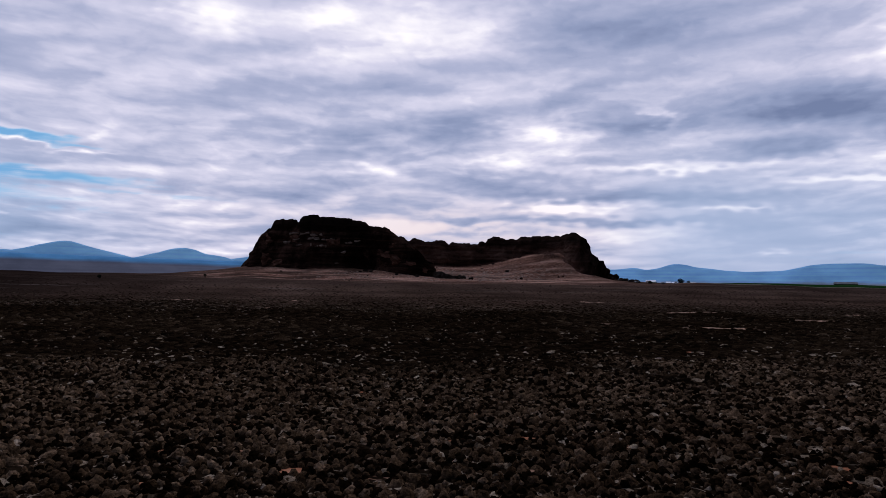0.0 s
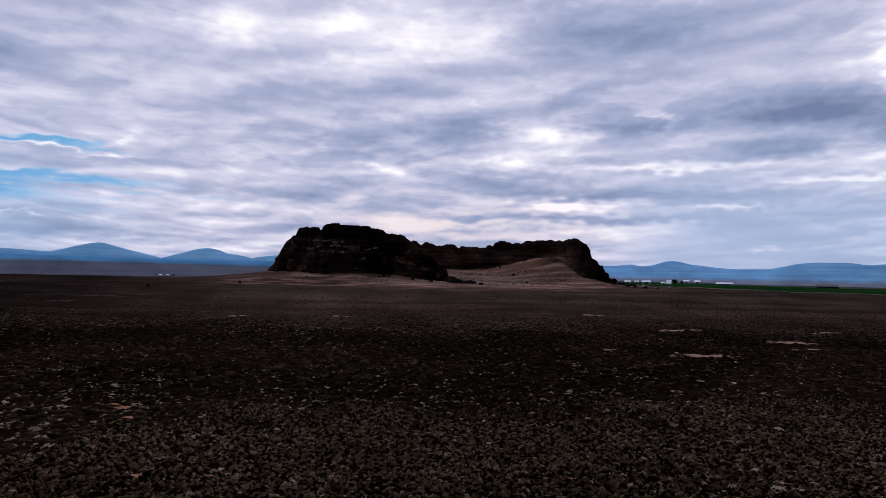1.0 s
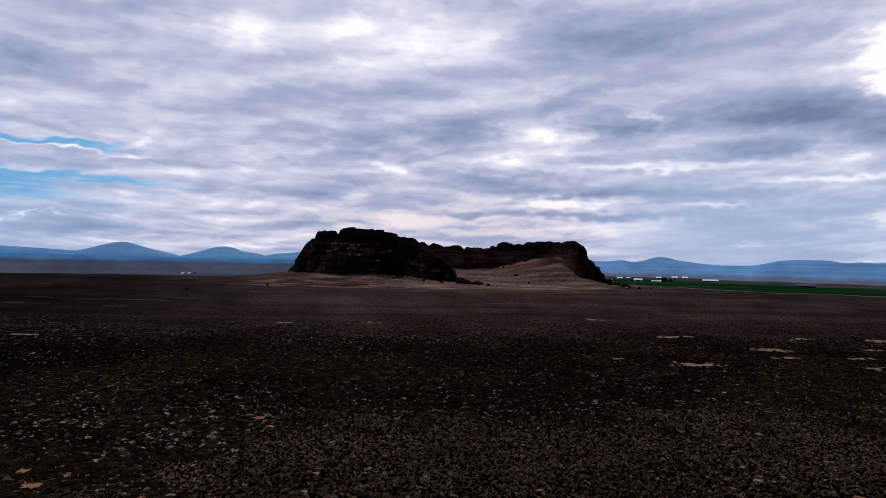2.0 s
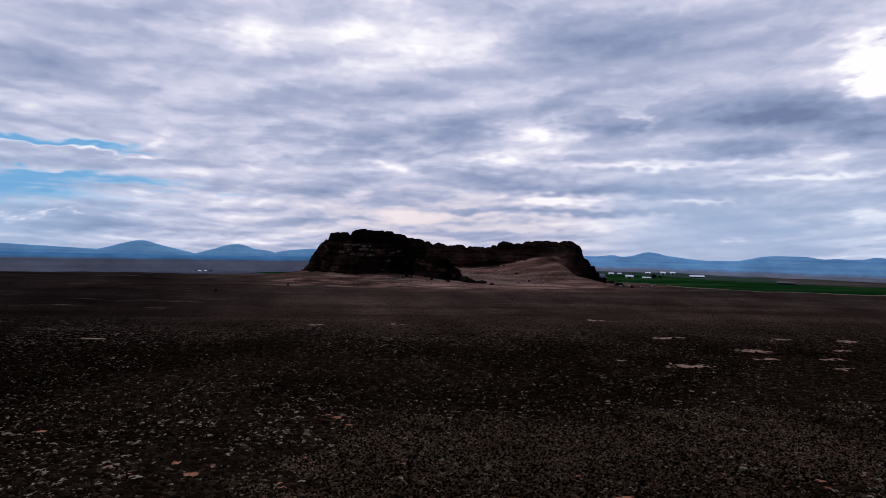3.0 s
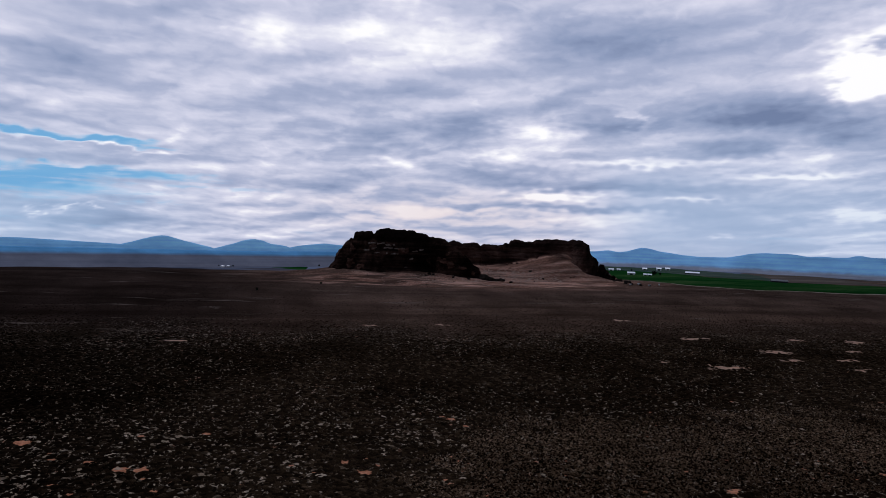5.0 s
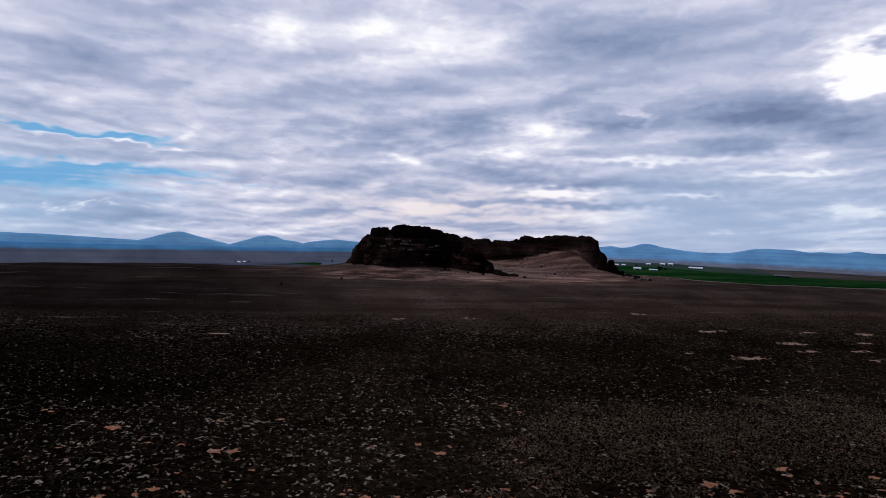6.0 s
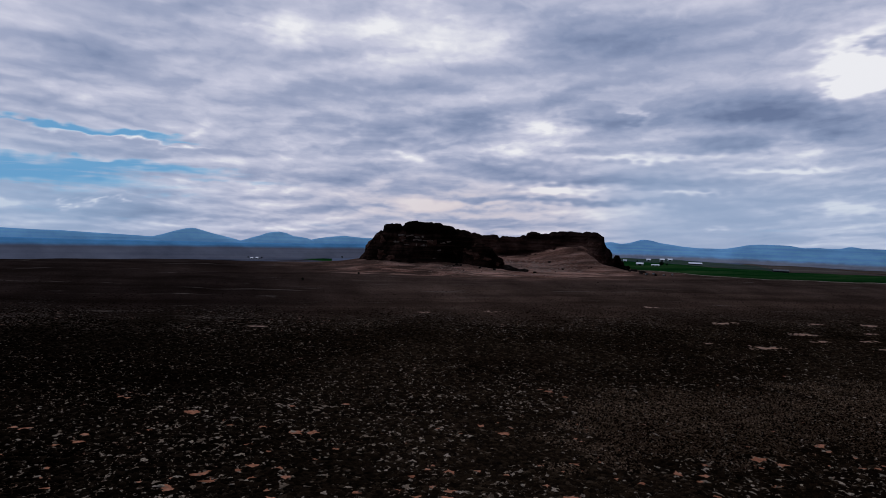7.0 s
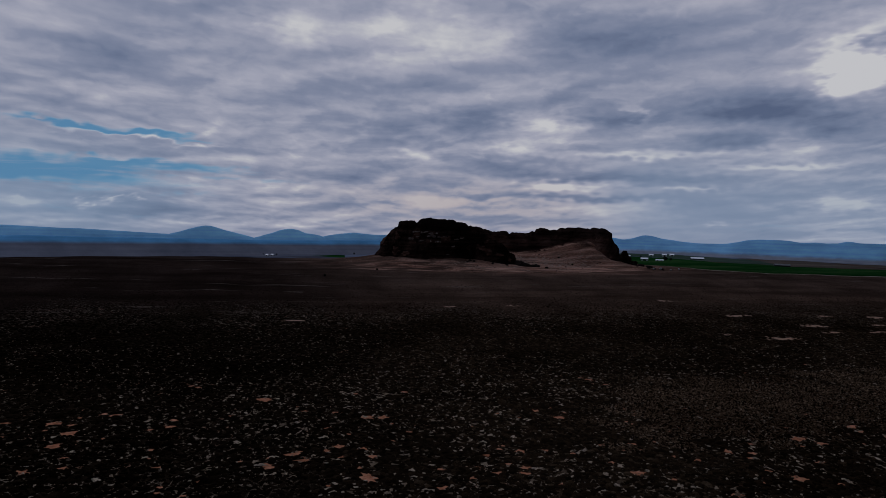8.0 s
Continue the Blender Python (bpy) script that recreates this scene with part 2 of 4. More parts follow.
    return n.out(n.mix(n.range(plain, 0.5, 1.0), col, deep_haze), grain, 0.6, 0.25)


M_GROUND = ground_material()


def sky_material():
    """Broken cloud painted on a glowing sheet: the tone and the gaps come from the sheet, the fine cloud from noise."""
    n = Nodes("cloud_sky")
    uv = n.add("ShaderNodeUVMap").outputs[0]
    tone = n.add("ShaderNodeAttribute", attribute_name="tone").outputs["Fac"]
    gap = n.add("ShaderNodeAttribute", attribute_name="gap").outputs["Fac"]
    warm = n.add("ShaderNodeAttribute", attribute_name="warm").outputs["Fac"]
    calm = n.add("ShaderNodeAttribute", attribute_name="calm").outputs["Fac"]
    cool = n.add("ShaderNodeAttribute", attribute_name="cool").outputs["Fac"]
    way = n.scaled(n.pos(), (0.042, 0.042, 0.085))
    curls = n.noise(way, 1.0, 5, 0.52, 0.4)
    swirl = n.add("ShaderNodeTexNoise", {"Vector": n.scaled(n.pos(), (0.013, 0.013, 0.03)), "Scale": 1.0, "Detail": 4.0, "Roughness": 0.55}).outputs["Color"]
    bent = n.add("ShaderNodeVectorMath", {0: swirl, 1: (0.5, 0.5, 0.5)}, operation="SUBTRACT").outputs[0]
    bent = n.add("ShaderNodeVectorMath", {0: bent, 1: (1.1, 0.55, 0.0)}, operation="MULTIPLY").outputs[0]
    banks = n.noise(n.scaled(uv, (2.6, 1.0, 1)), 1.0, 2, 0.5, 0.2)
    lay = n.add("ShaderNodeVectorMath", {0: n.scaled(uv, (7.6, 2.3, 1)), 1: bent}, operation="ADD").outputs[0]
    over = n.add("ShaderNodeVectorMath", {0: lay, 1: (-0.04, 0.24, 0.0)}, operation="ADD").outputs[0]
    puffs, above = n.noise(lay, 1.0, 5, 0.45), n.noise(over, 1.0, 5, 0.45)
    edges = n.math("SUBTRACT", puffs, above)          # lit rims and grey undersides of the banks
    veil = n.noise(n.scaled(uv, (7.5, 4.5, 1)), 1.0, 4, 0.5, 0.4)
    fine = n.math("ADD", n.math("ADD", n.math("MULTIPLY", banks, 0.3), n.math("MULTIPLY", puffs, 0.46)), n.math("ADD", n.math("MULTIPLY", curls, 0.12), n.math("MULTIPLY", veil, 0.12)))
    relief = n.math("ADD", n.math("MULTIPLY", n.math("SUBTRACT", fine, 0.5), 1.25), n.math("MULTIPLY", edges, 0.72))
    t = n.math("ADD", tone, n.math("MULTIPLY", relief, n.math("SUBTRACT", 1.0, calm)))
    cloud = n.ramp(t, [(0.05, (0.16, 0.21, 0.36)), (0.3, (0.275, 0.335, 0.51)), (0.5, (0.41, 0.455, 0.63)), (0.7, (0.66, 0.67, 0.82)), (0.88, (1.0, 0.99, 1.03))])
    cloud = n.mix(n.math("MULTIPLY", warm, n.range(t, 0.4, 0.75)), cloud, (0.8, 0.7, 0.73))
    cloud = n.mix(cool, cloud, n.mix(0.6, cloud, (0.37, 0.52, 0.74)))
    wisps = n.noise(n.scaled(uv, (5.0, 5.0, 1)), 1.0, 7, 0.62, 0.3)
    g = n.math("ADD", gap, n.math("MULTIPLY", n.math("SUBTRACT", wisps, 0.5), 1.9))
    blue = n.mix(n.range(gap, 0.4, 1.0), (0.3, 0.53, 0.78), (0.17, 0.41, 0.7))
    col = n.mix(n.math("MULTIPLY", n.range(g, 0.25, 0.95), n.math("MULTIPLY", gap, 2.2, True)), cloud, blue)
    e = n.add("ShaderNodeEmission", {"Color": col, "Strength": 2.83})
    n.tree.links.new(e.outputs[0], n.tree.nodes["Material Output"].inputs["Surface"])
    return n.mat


M_SKY = sky_material()


# ---- helpers for meshes ----
def mesh_object(name, verts, faces, material, parent=None, smooth=False, label=""):
    me = bpy.data.meshes.new(name)
    me.from_pydata([tuple(v) for v in verts], [], faces)
    me.materials.append(material)
    if smooth:
        me.polygons.foreach_set("use_smooth", np.ones(len(me.polygons), dtype=bool))
    me.update()
    ob = new(name, me)
    if parent is not None:
        ob.parent = parent
    return tagged(ob, label)


def part(name, bm, material, parent, label=""):
    me = bpy.data.meshes.new(name)
    bm.to_mesh(me)
    bm.free()
    me.materials.append(material)
    ob = new(name, me)
    ob.parent = parent
    return tagged(ob, label)


def thing(name, label, category, group="", at=(0, 0, 0), turn=0.0):
    ob = new(name)
    ob.matrix_basis = pose(*at, 0, 0, turn)
    return tagged(ob, label, category, group)


def sstep(a, b, v):
    t = np.clip((np.asarray(v, float) - a) / (b - a), 0, 1)
    return t * t * (3 - 2 * t)


def fbm(x, y, z, octaves=4):
    v, amp = 0.0, 1.0
    for _ in range(octaves):
        v += amp * noise.noise((x, y, z))
        x, y, z, amp = x * 2.03 + 7.1, y * 2.03 + 3.3, z * 2.03 + 1.7, amp * 0.5
    return v


def wave_field(x, y, scale, seed, count=14):
    """A smooth random field from crossed waves, for whole arrays."""
    r = np.random.RandomState(seed)
    v = np.zeros_like(np.asarray(x, float))
    for _ in range(count):
        a, k, ph = r.uniform(0, 6.283), r.uniform(0.5, 2.2) / scale, r.uniform(0, 6.283)
        v += np.sin((np.cos(a) * x + np.sin(a) * y) * k * 6.283 + ph)
    return v / math.sqrt(count / 2)


# ---- the lie of the land ----
RISE_Y = [-4500, -700, -450, -300, -200, -150, -100, -40, 60, 200, 420, 4500]
RISE_Z = [-15, -15, -14, -9.8, -6.2, -3.0, 1.6, 6.3, 7.0, 8.5, 9.5, 9.5]


def land(x, y):
    """The height of the ground at x, y (arrays)."""
    x, y = np.asarray(x, float), np.asarray(y, float)
    z = np.interp(y, RISE_Y, RISE_Z)
    z = z + 8.3 * np.exp(-(((x + 66) / 72) ** 2 + ((y + 2) / 36) ** 2) ** 1.3)
    z = z + 4.5 * np.exp(-(((x - 96) / 45) ** 2 + ((y - 20) / 45) ** 2) ** 1.3)
    bowl = sstep(-28, 30, y) * sstep(-32, -5, x) * (1 - sstep(105, 122, x)) * (1 - sstep(52, 70, y))
    z = z + bowl * (9.0 + 4.5 * sstep(20, 95, x))
    z = z + 3.8 * np.exp(-((x - 86) / 32) ** 2 - ((y - 24) / 18) ** 2) * (1 - sstep(100, 113, x))
    z = z + 1.5 * sstep(120, 220, x) * sstep(-120, 0, y)
    z = z + 0.25 * wave_field(x, y, 60, 5) * sstep(-650, -400, y)
    return z


def axis(stops):
    """Grid lines: pairs of (from, step), the last one the end."""
    out = []
    for (a, s), (b, _) in zip(stops, stops[1:]):
        out += list(np.linspace(a, b, max(1, round((b - a) / s)), endpoint=False))
    return np.array(out + [stops[-1][0]])


def grid_faces(nx, ny):
    i = np.arange(nx - 1)[None, :] + np.arange(ny - 1)[:, None] * nx
    return np.stack([i, i + 1, i + 1 + nx, i + nx], -1).reshape(-1, 4).tolist()


def add_attr(ob, name, values):
    ob.data.attributes.new(name, "FLOAT", "POINT").data.foreach_set("value", np.asarray(values, dtype=np.float32))


BARE = [(-104, -199, 3.2, 3.0), (-64, -197, 4.4, 2.6), (-190, -239, 3.4, 2.6), (60, -231, 10.0, 3.4), (86, -262, 11.5, 4.2), (15, -283, 4.6, 2.8), (37, -294, 11.5, 3.8),
        (77, -282, 6.5, 3.0), (108, -282, 8.0, 3.4), (151, -240, 7.5, 3.2), (46, -178, 5.0, 3.0), (131, -262, 7.0, 3.6), (118, -234, 7.5, 2.4), (98, -300, 5.0, 2.4), (-146, -262, 2.2, 2.0)]


def bareness(x, y):
    """Where no shrub grows: 1 in bare patches."""
    v = np.zeros_like(x)
    wx, wy = x + 1.6 * wave_field(x, y, 9, 41), y + 1.2 * wave_field(x, y, 7, 42)
    for bx, by, ra, rb in BARE:
        v = np.maximum(v, np.exp(-(((wx - bx) / ra) ** 2 + ((wy - by) / rb) ** 2) * 1.2))
    return v


gx = axis([(-4500, 300), (-900, 30), (-420, 5), (-200, 1.8), (170, 5), (420, 30), (900, 300), (4500, 0)])
gy = axis([(-4500, 300), (-900, 20), (-460, 4), (-320, 2.2), (-170, 3.5), (-120, 1.8), (100, 4), (420, 30), (900, 300), (4500, 0)])
X, Y = [a.ravel() for a in np.meshgrid(gx, gy)]
Z = land(X, Y)
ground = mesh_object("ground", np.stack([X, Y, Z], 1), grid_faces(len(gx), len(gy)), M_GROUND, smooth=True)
tagged(ground, "dark brown desert plain with bare dusty patches", "ground", kind="structure")
round_rock = np.exp(-(((X + 5) / 150) ** 2 + ((Y + 5) / 62) ** 2) ** 2)
slope_east = 0.32 + 0.68 * sstep(-60, -8, X)
streaks = sstep(-0.2, 0.6, wave_field(X * 0.2, Y, 9, 9)) * np.exp(-((Y + 46) / 21) ** 4) * np.exp(-((X + 20) / 105) ** 4)
add_attr(ground, "dust", np.clip(round_rock * slope_east * (1.0 + 0.3 * wave_field(X, Y * 3, 40, 8)) + 1.2 * streaks, 0, 1))
add_attr(ground, "bare", bareness(X, Y))
# how strongly the painted haze covers the ground, growing northward
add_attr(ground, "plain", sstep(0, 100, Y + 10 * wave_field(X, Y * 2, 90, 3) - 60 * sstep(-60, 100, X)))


# ---- sky ----
BRIGHT = [
    (-5.0, 15.46, 3, 1.04, 0.24),
    (6.2, 16.59, 4.7, 1.67, 0.25),
    (13.2, 16.00, 3.9, 1.77, 0.15),
    (43.6, 13.4, 2.1, 2.3, 0.36),
    (42.6, 11.4, 1.7, 0.8, 0.32),
    (38.5, 11.91, 1.7, 0.9, 0.08),
    (26.5, 9.68, 0.7, 0.59, 0.2),
    (18.6, 8.93, 2.9, 0.85, 0.15),
    (2.1, 13.32, 2.9, 1.36, 0.1),
    (6.9, 5.92, 2, 0.58, 0.18),
    (39.1, 7.28, 1.7, 0.75, 0.18),
    (-15.0, 13.15, 2.4, 0.62, 0.12),
    (-8.8, 11.92, 5.4, 0.88, 0.08),
]
STREAK = [
    (20.9, 6.32, 6, 0.33, 0.14),
    (30.1, 6.34, 5.8, 0.32, 0.22),
    (15.3, 6.67, 2.2, 0.48, 0.12),
    (20.6, 3.57, 3.5, 0.48, 0.38),
    (31.0, 3.44, 2.7, 0.23, 0.25),
    (37.7, 5.47, 4.4, 0.26, 0.25),
    (42.7, 2.42, 1.9, 0.61, 0.25),
    (9.0, 1.80, 2.9, 0.49, 0.3),
    (23.3, 1.57, 5.4, 0.67, 0.2),
    (-20.2, 5.98, 2.6, 0.1, 0.26),
    (-16.2, 5.82, 1.9, 0.1, 0.25),
    (-12.4, 5.55, 1.9, 0.1, 0.26),
    (-18.6, 0.9, 0.4, 0.3, 0.4),
    (33.4, 0.62, 0.9, 0.22, 0.2),
    (-19.5, 0.19, 0.9, 0.43, 0.12),
    (-20.5, 0.86, 0.35, 0.26, 0.3),
    (-24.2, 0.7, 1.0, 0.36, 0.26),
    (-19.6, 0.46, 0.4, 0.2, 0.28),
    (-17.4, 1.10, 0.35, 0.22, 0.3),
]
DARK = [
    (-18.3, 11.49, 4.7, 0.81, -0.17),
    (-10.9, 15.75, 9, 0.58, -0.1),
    (-1.4, 11.74, 9.6, 0.91, -0.13),
    (25.0, 16.33, 8.7, 1.62, -0.2),
    (37.5, 9.77, 6.5, 1.17, -0.34),
    (42.1, 8.55, 2.4, 0.88, -0.12),
    (12.4, 9.11, 3.2, 1.18, -0.25),
    (23.4, 9.49, 2.7, 0.92, -0.15),
    (4.2, 7.86, 3.2, 0.71, -0.22),
    (33.0, 7.42, 4.4, 0.66, -0.22),
    (27.6, 4.37, 9.6, 0.42, -0.22),
    (21.1, 2.56, 8.6, 0.29, -0.22),
    (16.3, 5.08, 5.3, 0.58, -0.14),
    (34.7, 1.66, 4.7, 1.77, -0.12),
    (0.7, 3.33, 3.4, 0.43, -0.14),
    (-15.2, 0.37, 3.7, 0.58, -0.16),
    (22.9, 12.57, 5.5, 0.68, -0.1),
    (-18.5, -0.09, 3.9, 0.34, -0.15),
    (-22.0, 1.15, 5.5, 0.4, -0.12),
    (44.6, 14.6, 1.0, 0.5, -0.3),
]
GAP = [
    (-21.5, 3.0, 5.2, 0.85, 1.0),
    (-11.8, 3.63, 6.5, 0.32, 0.7),
    (-8.1, 3.07, 4.5, 0.23, 0.4),
    (-22.5, 6.28, 5.0, 0.24, 1.2),
    (-16.8, 6.12, 3.0, 0.17, 1),
    (-12.6, 5.85, 2.4, 0.12, 0.7),
    (-21.2, -0.08, 5.2, 0.67, 0.35),
    (-17.5, 3.98, 4.8, 0.22, 0.5),
    (-12.5, 1.69, 6, 0.36, 0.25),
    (-2.9, -0.48, 7.6, 0.67, 0.3),
    (35.9, 0.40, 9.1, 0.88, 0.3),
    (-16.3, 1.99, 5.7, 0.44, 0.3),
    (-27.5, 2.8, 3.2, 0.7, 0.9),
]
# glowing sheet close behind the hills, centre and radius fitted to the camera's view
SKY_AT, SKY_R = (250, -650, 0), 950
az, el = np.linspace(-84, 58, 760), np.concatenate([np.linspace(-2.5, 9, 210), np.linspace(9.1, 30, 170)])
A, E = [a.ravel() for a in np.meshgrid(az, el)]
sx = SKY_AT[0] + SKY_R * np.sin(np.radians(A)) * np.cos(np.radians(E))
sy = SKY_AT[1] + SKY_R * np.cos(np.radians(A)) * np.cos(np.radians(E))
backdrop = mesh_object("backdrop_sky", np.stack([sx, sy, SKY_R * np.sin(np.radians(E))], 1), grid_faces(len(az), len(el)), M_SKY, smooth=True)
tagged(backdrop, "glowing sheet painted with broken grey and white cloud and blue gaps", "sky", kind="structure")
vx, vy, vz = sx + 120.6, sy + 540.2, SKY_R * np.sin(np.radians(E)) - 41.7
A, E = np.degrees(np.arctan2(vx, vy)), np.degrees(np.arctan2(vz, np.hypot(vx, vy)))
wa = A + 0.5 * wave_field(A, E * 2.5, 9, 21) + 0.3 * wave_field(A, E * 3, 3, 22) + 0.2 * wave_field(A, E * 3, 1.3, 25)
we = E + 0.12 * wave_field(A, E * 2.5, 8, 23) + 0.08 * wave_field(A, E * 3, 2.5, 24)
low_sky = np.tan(np.radians(np.maximum(E, -3.0))) + 0.12          # cloud grows finer and flatter towards the horizon
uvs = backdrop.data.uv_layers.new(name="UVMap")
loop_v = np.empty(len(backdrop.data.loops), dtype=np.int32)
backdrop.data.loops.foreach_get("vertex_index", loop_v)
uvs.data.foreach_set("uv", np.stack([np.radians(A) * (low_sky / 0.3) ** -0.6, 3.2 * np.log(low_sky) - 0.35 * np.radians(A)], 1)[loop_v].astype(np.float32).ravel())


def blobs(rows, power=1.3):
    v = np.zeros_like(A)
    for a, e, ra, re, amount in rows:
        v += amount * np.exp(-((((wa - a) / ra) ** 2 + ((we - e) / re) ** 2) ** power) * 0.8)
    return v


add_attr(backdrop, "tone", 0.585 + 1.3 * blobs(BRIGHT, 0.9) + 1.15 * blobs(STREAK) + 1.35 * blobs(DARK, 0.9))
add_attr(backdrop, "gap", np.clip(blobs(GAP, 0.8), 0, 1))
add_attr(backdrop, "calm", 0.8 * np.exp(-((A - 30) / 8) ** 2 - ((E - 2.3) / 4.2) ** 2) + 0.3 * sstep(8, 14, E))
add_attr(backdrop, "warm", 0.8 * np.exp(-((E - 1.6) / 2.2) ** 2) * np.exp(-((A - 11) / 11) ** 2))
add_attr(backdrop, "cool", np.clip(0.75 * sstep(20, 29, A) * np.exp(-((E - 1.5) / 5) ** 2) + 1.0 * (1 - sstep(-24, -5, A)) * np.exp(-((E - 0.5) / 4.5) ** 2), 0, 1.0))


# ---- mountains ----
def range_of_hills(name, label, line, heights, width, seed, material=None):
    """A ridge along a line in plan, with its own crest heights."""
    line = np.array(line, float)
    seg = np.concatenate([[0], np.cumsum(np.hypot(*np.diff(line, axis=0).T))])
    s = np.linspace(0, seg[-1], int(seg[-1] / 4) + 2)
    px, py = np.interp(s, seg, line[:, 0]), np.interp(s, seg, line[:, 1])
    hs = np.interp(s, np.linspace(0, seg[-1], 1200), np.convolve(np.pad(np.interp(np.linspace(0, seg[-1], 1200), [h[0] for h in heights], [h[1] for h in heights]), 6, "edge"), np.ones(13) / 13, "valid"))
    tx, ty = np.gradient(px), np.gradient(py)
    ln = np.hypot(tx, ty)
    nx, ny = -ty / ln, tx / ln
    w = np.linspace(-1, 1, 41)
    verts = []
    for i in range(len(s)):
        for q in w:
            x, y = px[i] + nx[i] * q * width, py[i] + ny[i] * q * width
            spur = 1 + 0.35 * fbm(x * 0.02, y * 0.02, seed, 3)
            shape = max(0.0, 1 - abs(q) ** 1.15 * spur) if abs(q) < 1 else 0
            z = hs[i] * shape ** 1.25 + 0.5 * fbm(x * 0.05, y * 0.05, seed + 3, 3) * min(1, shape * 3)
            verts.append((x, y, z + 1.2 if abs(q) < 1 else -4))
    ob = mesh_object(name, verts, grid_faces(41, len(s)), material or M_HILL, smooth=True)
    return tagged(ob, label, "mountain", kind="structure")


# lines and crest heights set close in, fitted to the camera's view
WEST_LINE = [(-700, -150), (-400, 20), (-255, 81), (-179, 110), (-60, 170), (120, 262)]
EAST_LINE = [(60, 255), (160, 262), (283, 240), (402, 165), (494, 85), (700, -80)]
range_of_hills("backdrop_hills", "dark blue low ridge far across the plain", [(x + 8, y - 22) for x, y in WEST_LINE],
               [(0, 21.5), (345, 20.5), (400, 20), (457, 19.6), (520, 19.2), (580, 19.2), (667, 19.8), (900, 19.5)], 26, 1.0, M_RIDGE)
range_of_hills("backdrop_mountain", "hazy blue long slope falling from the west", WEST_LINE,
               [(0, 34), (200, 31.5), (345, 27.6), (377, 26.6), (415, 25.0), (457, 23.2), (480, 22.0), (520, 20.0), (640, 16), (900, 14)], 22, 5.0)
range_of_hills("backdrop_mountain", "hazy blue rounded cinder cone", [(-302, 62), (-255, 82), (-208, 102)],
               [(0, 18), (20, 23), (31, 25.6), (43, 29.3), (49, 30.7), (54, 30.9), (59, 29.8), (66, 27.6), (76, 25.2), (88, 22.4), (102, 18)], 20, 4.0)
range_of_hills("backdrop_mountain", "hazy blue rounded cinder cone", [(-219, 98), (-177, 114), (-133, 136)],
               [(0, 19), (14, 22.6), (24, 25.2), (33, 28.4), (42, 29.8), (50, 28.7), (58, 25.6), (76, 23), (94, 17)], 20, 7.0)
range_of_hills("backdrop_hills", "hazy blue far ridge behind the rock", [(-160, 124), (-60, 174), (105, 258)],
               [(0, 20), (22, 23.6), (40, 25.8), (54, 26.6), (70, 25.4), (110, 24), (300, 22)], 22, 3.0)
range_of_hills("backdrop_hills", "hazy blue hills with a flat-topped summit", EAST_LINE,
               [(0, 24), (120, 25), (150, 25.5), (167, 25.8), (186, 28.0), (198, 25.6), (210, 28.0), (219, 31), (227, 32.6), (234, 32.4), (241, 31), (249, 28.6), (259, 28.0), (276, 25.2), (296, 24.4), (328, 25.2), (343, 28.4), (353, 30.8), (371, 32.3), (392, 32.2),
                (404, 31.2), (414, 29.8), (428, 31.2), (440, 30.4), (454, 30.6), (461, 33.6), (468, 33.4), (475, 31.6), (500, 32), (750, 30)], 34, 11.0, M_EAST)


# ---- the rock ----
def closed_curve(pts, step):
    """A smooth closed line through points, cut into even steps."""
    p = np.array(pts, float)
    out = []
    for i in range(len(p)):
        a, b, c, d = p[i - 1], p[i], p[(i + 1) % len(p)], p[(i + 2) % len(p)]
        for t in np.linspace(0, 1, 24, endpoint=False):
            out.append(0.5 * (2 * b + (c - a) * t + (2 * a - 5 * b + 4 * c - d) * t * t + (3 * b - a - 3 * c + d) * t ** 3))
    out = np.array(out)
    seg = np.hypot(*(np.roll(out, -1, 0) - out).T)
    s = np.concatenate([[0], np.cumsum(seg)])
    n = int(s[-1] / step)
    u = np.linspace(0, s[-1], n, endpoint=False)
    loop = np.vstack([out, out[:1]])
    return np.stack([np.interp(u, s, loop[:, 0]), np.interp(u, s, loop[:, 1])], 1)


def nearest_on(line, p):
    best, at = 1e9, None
    for (ax, ay), (bx, by) in zip(line, line[1:]):
        dx, dy = bx - ax, by - ay
        t = min(1, max(0, ((p[0] - ax) * dx + (p[1] - ay) * dy) / (dx * dx + dy * dy)))
        q = (ax + dx * t, ay + dy * t)
        d = math.hypot(q[0] - p[0], q[1] - p[1])
        if d < best:
            best, at = d, q
    return at


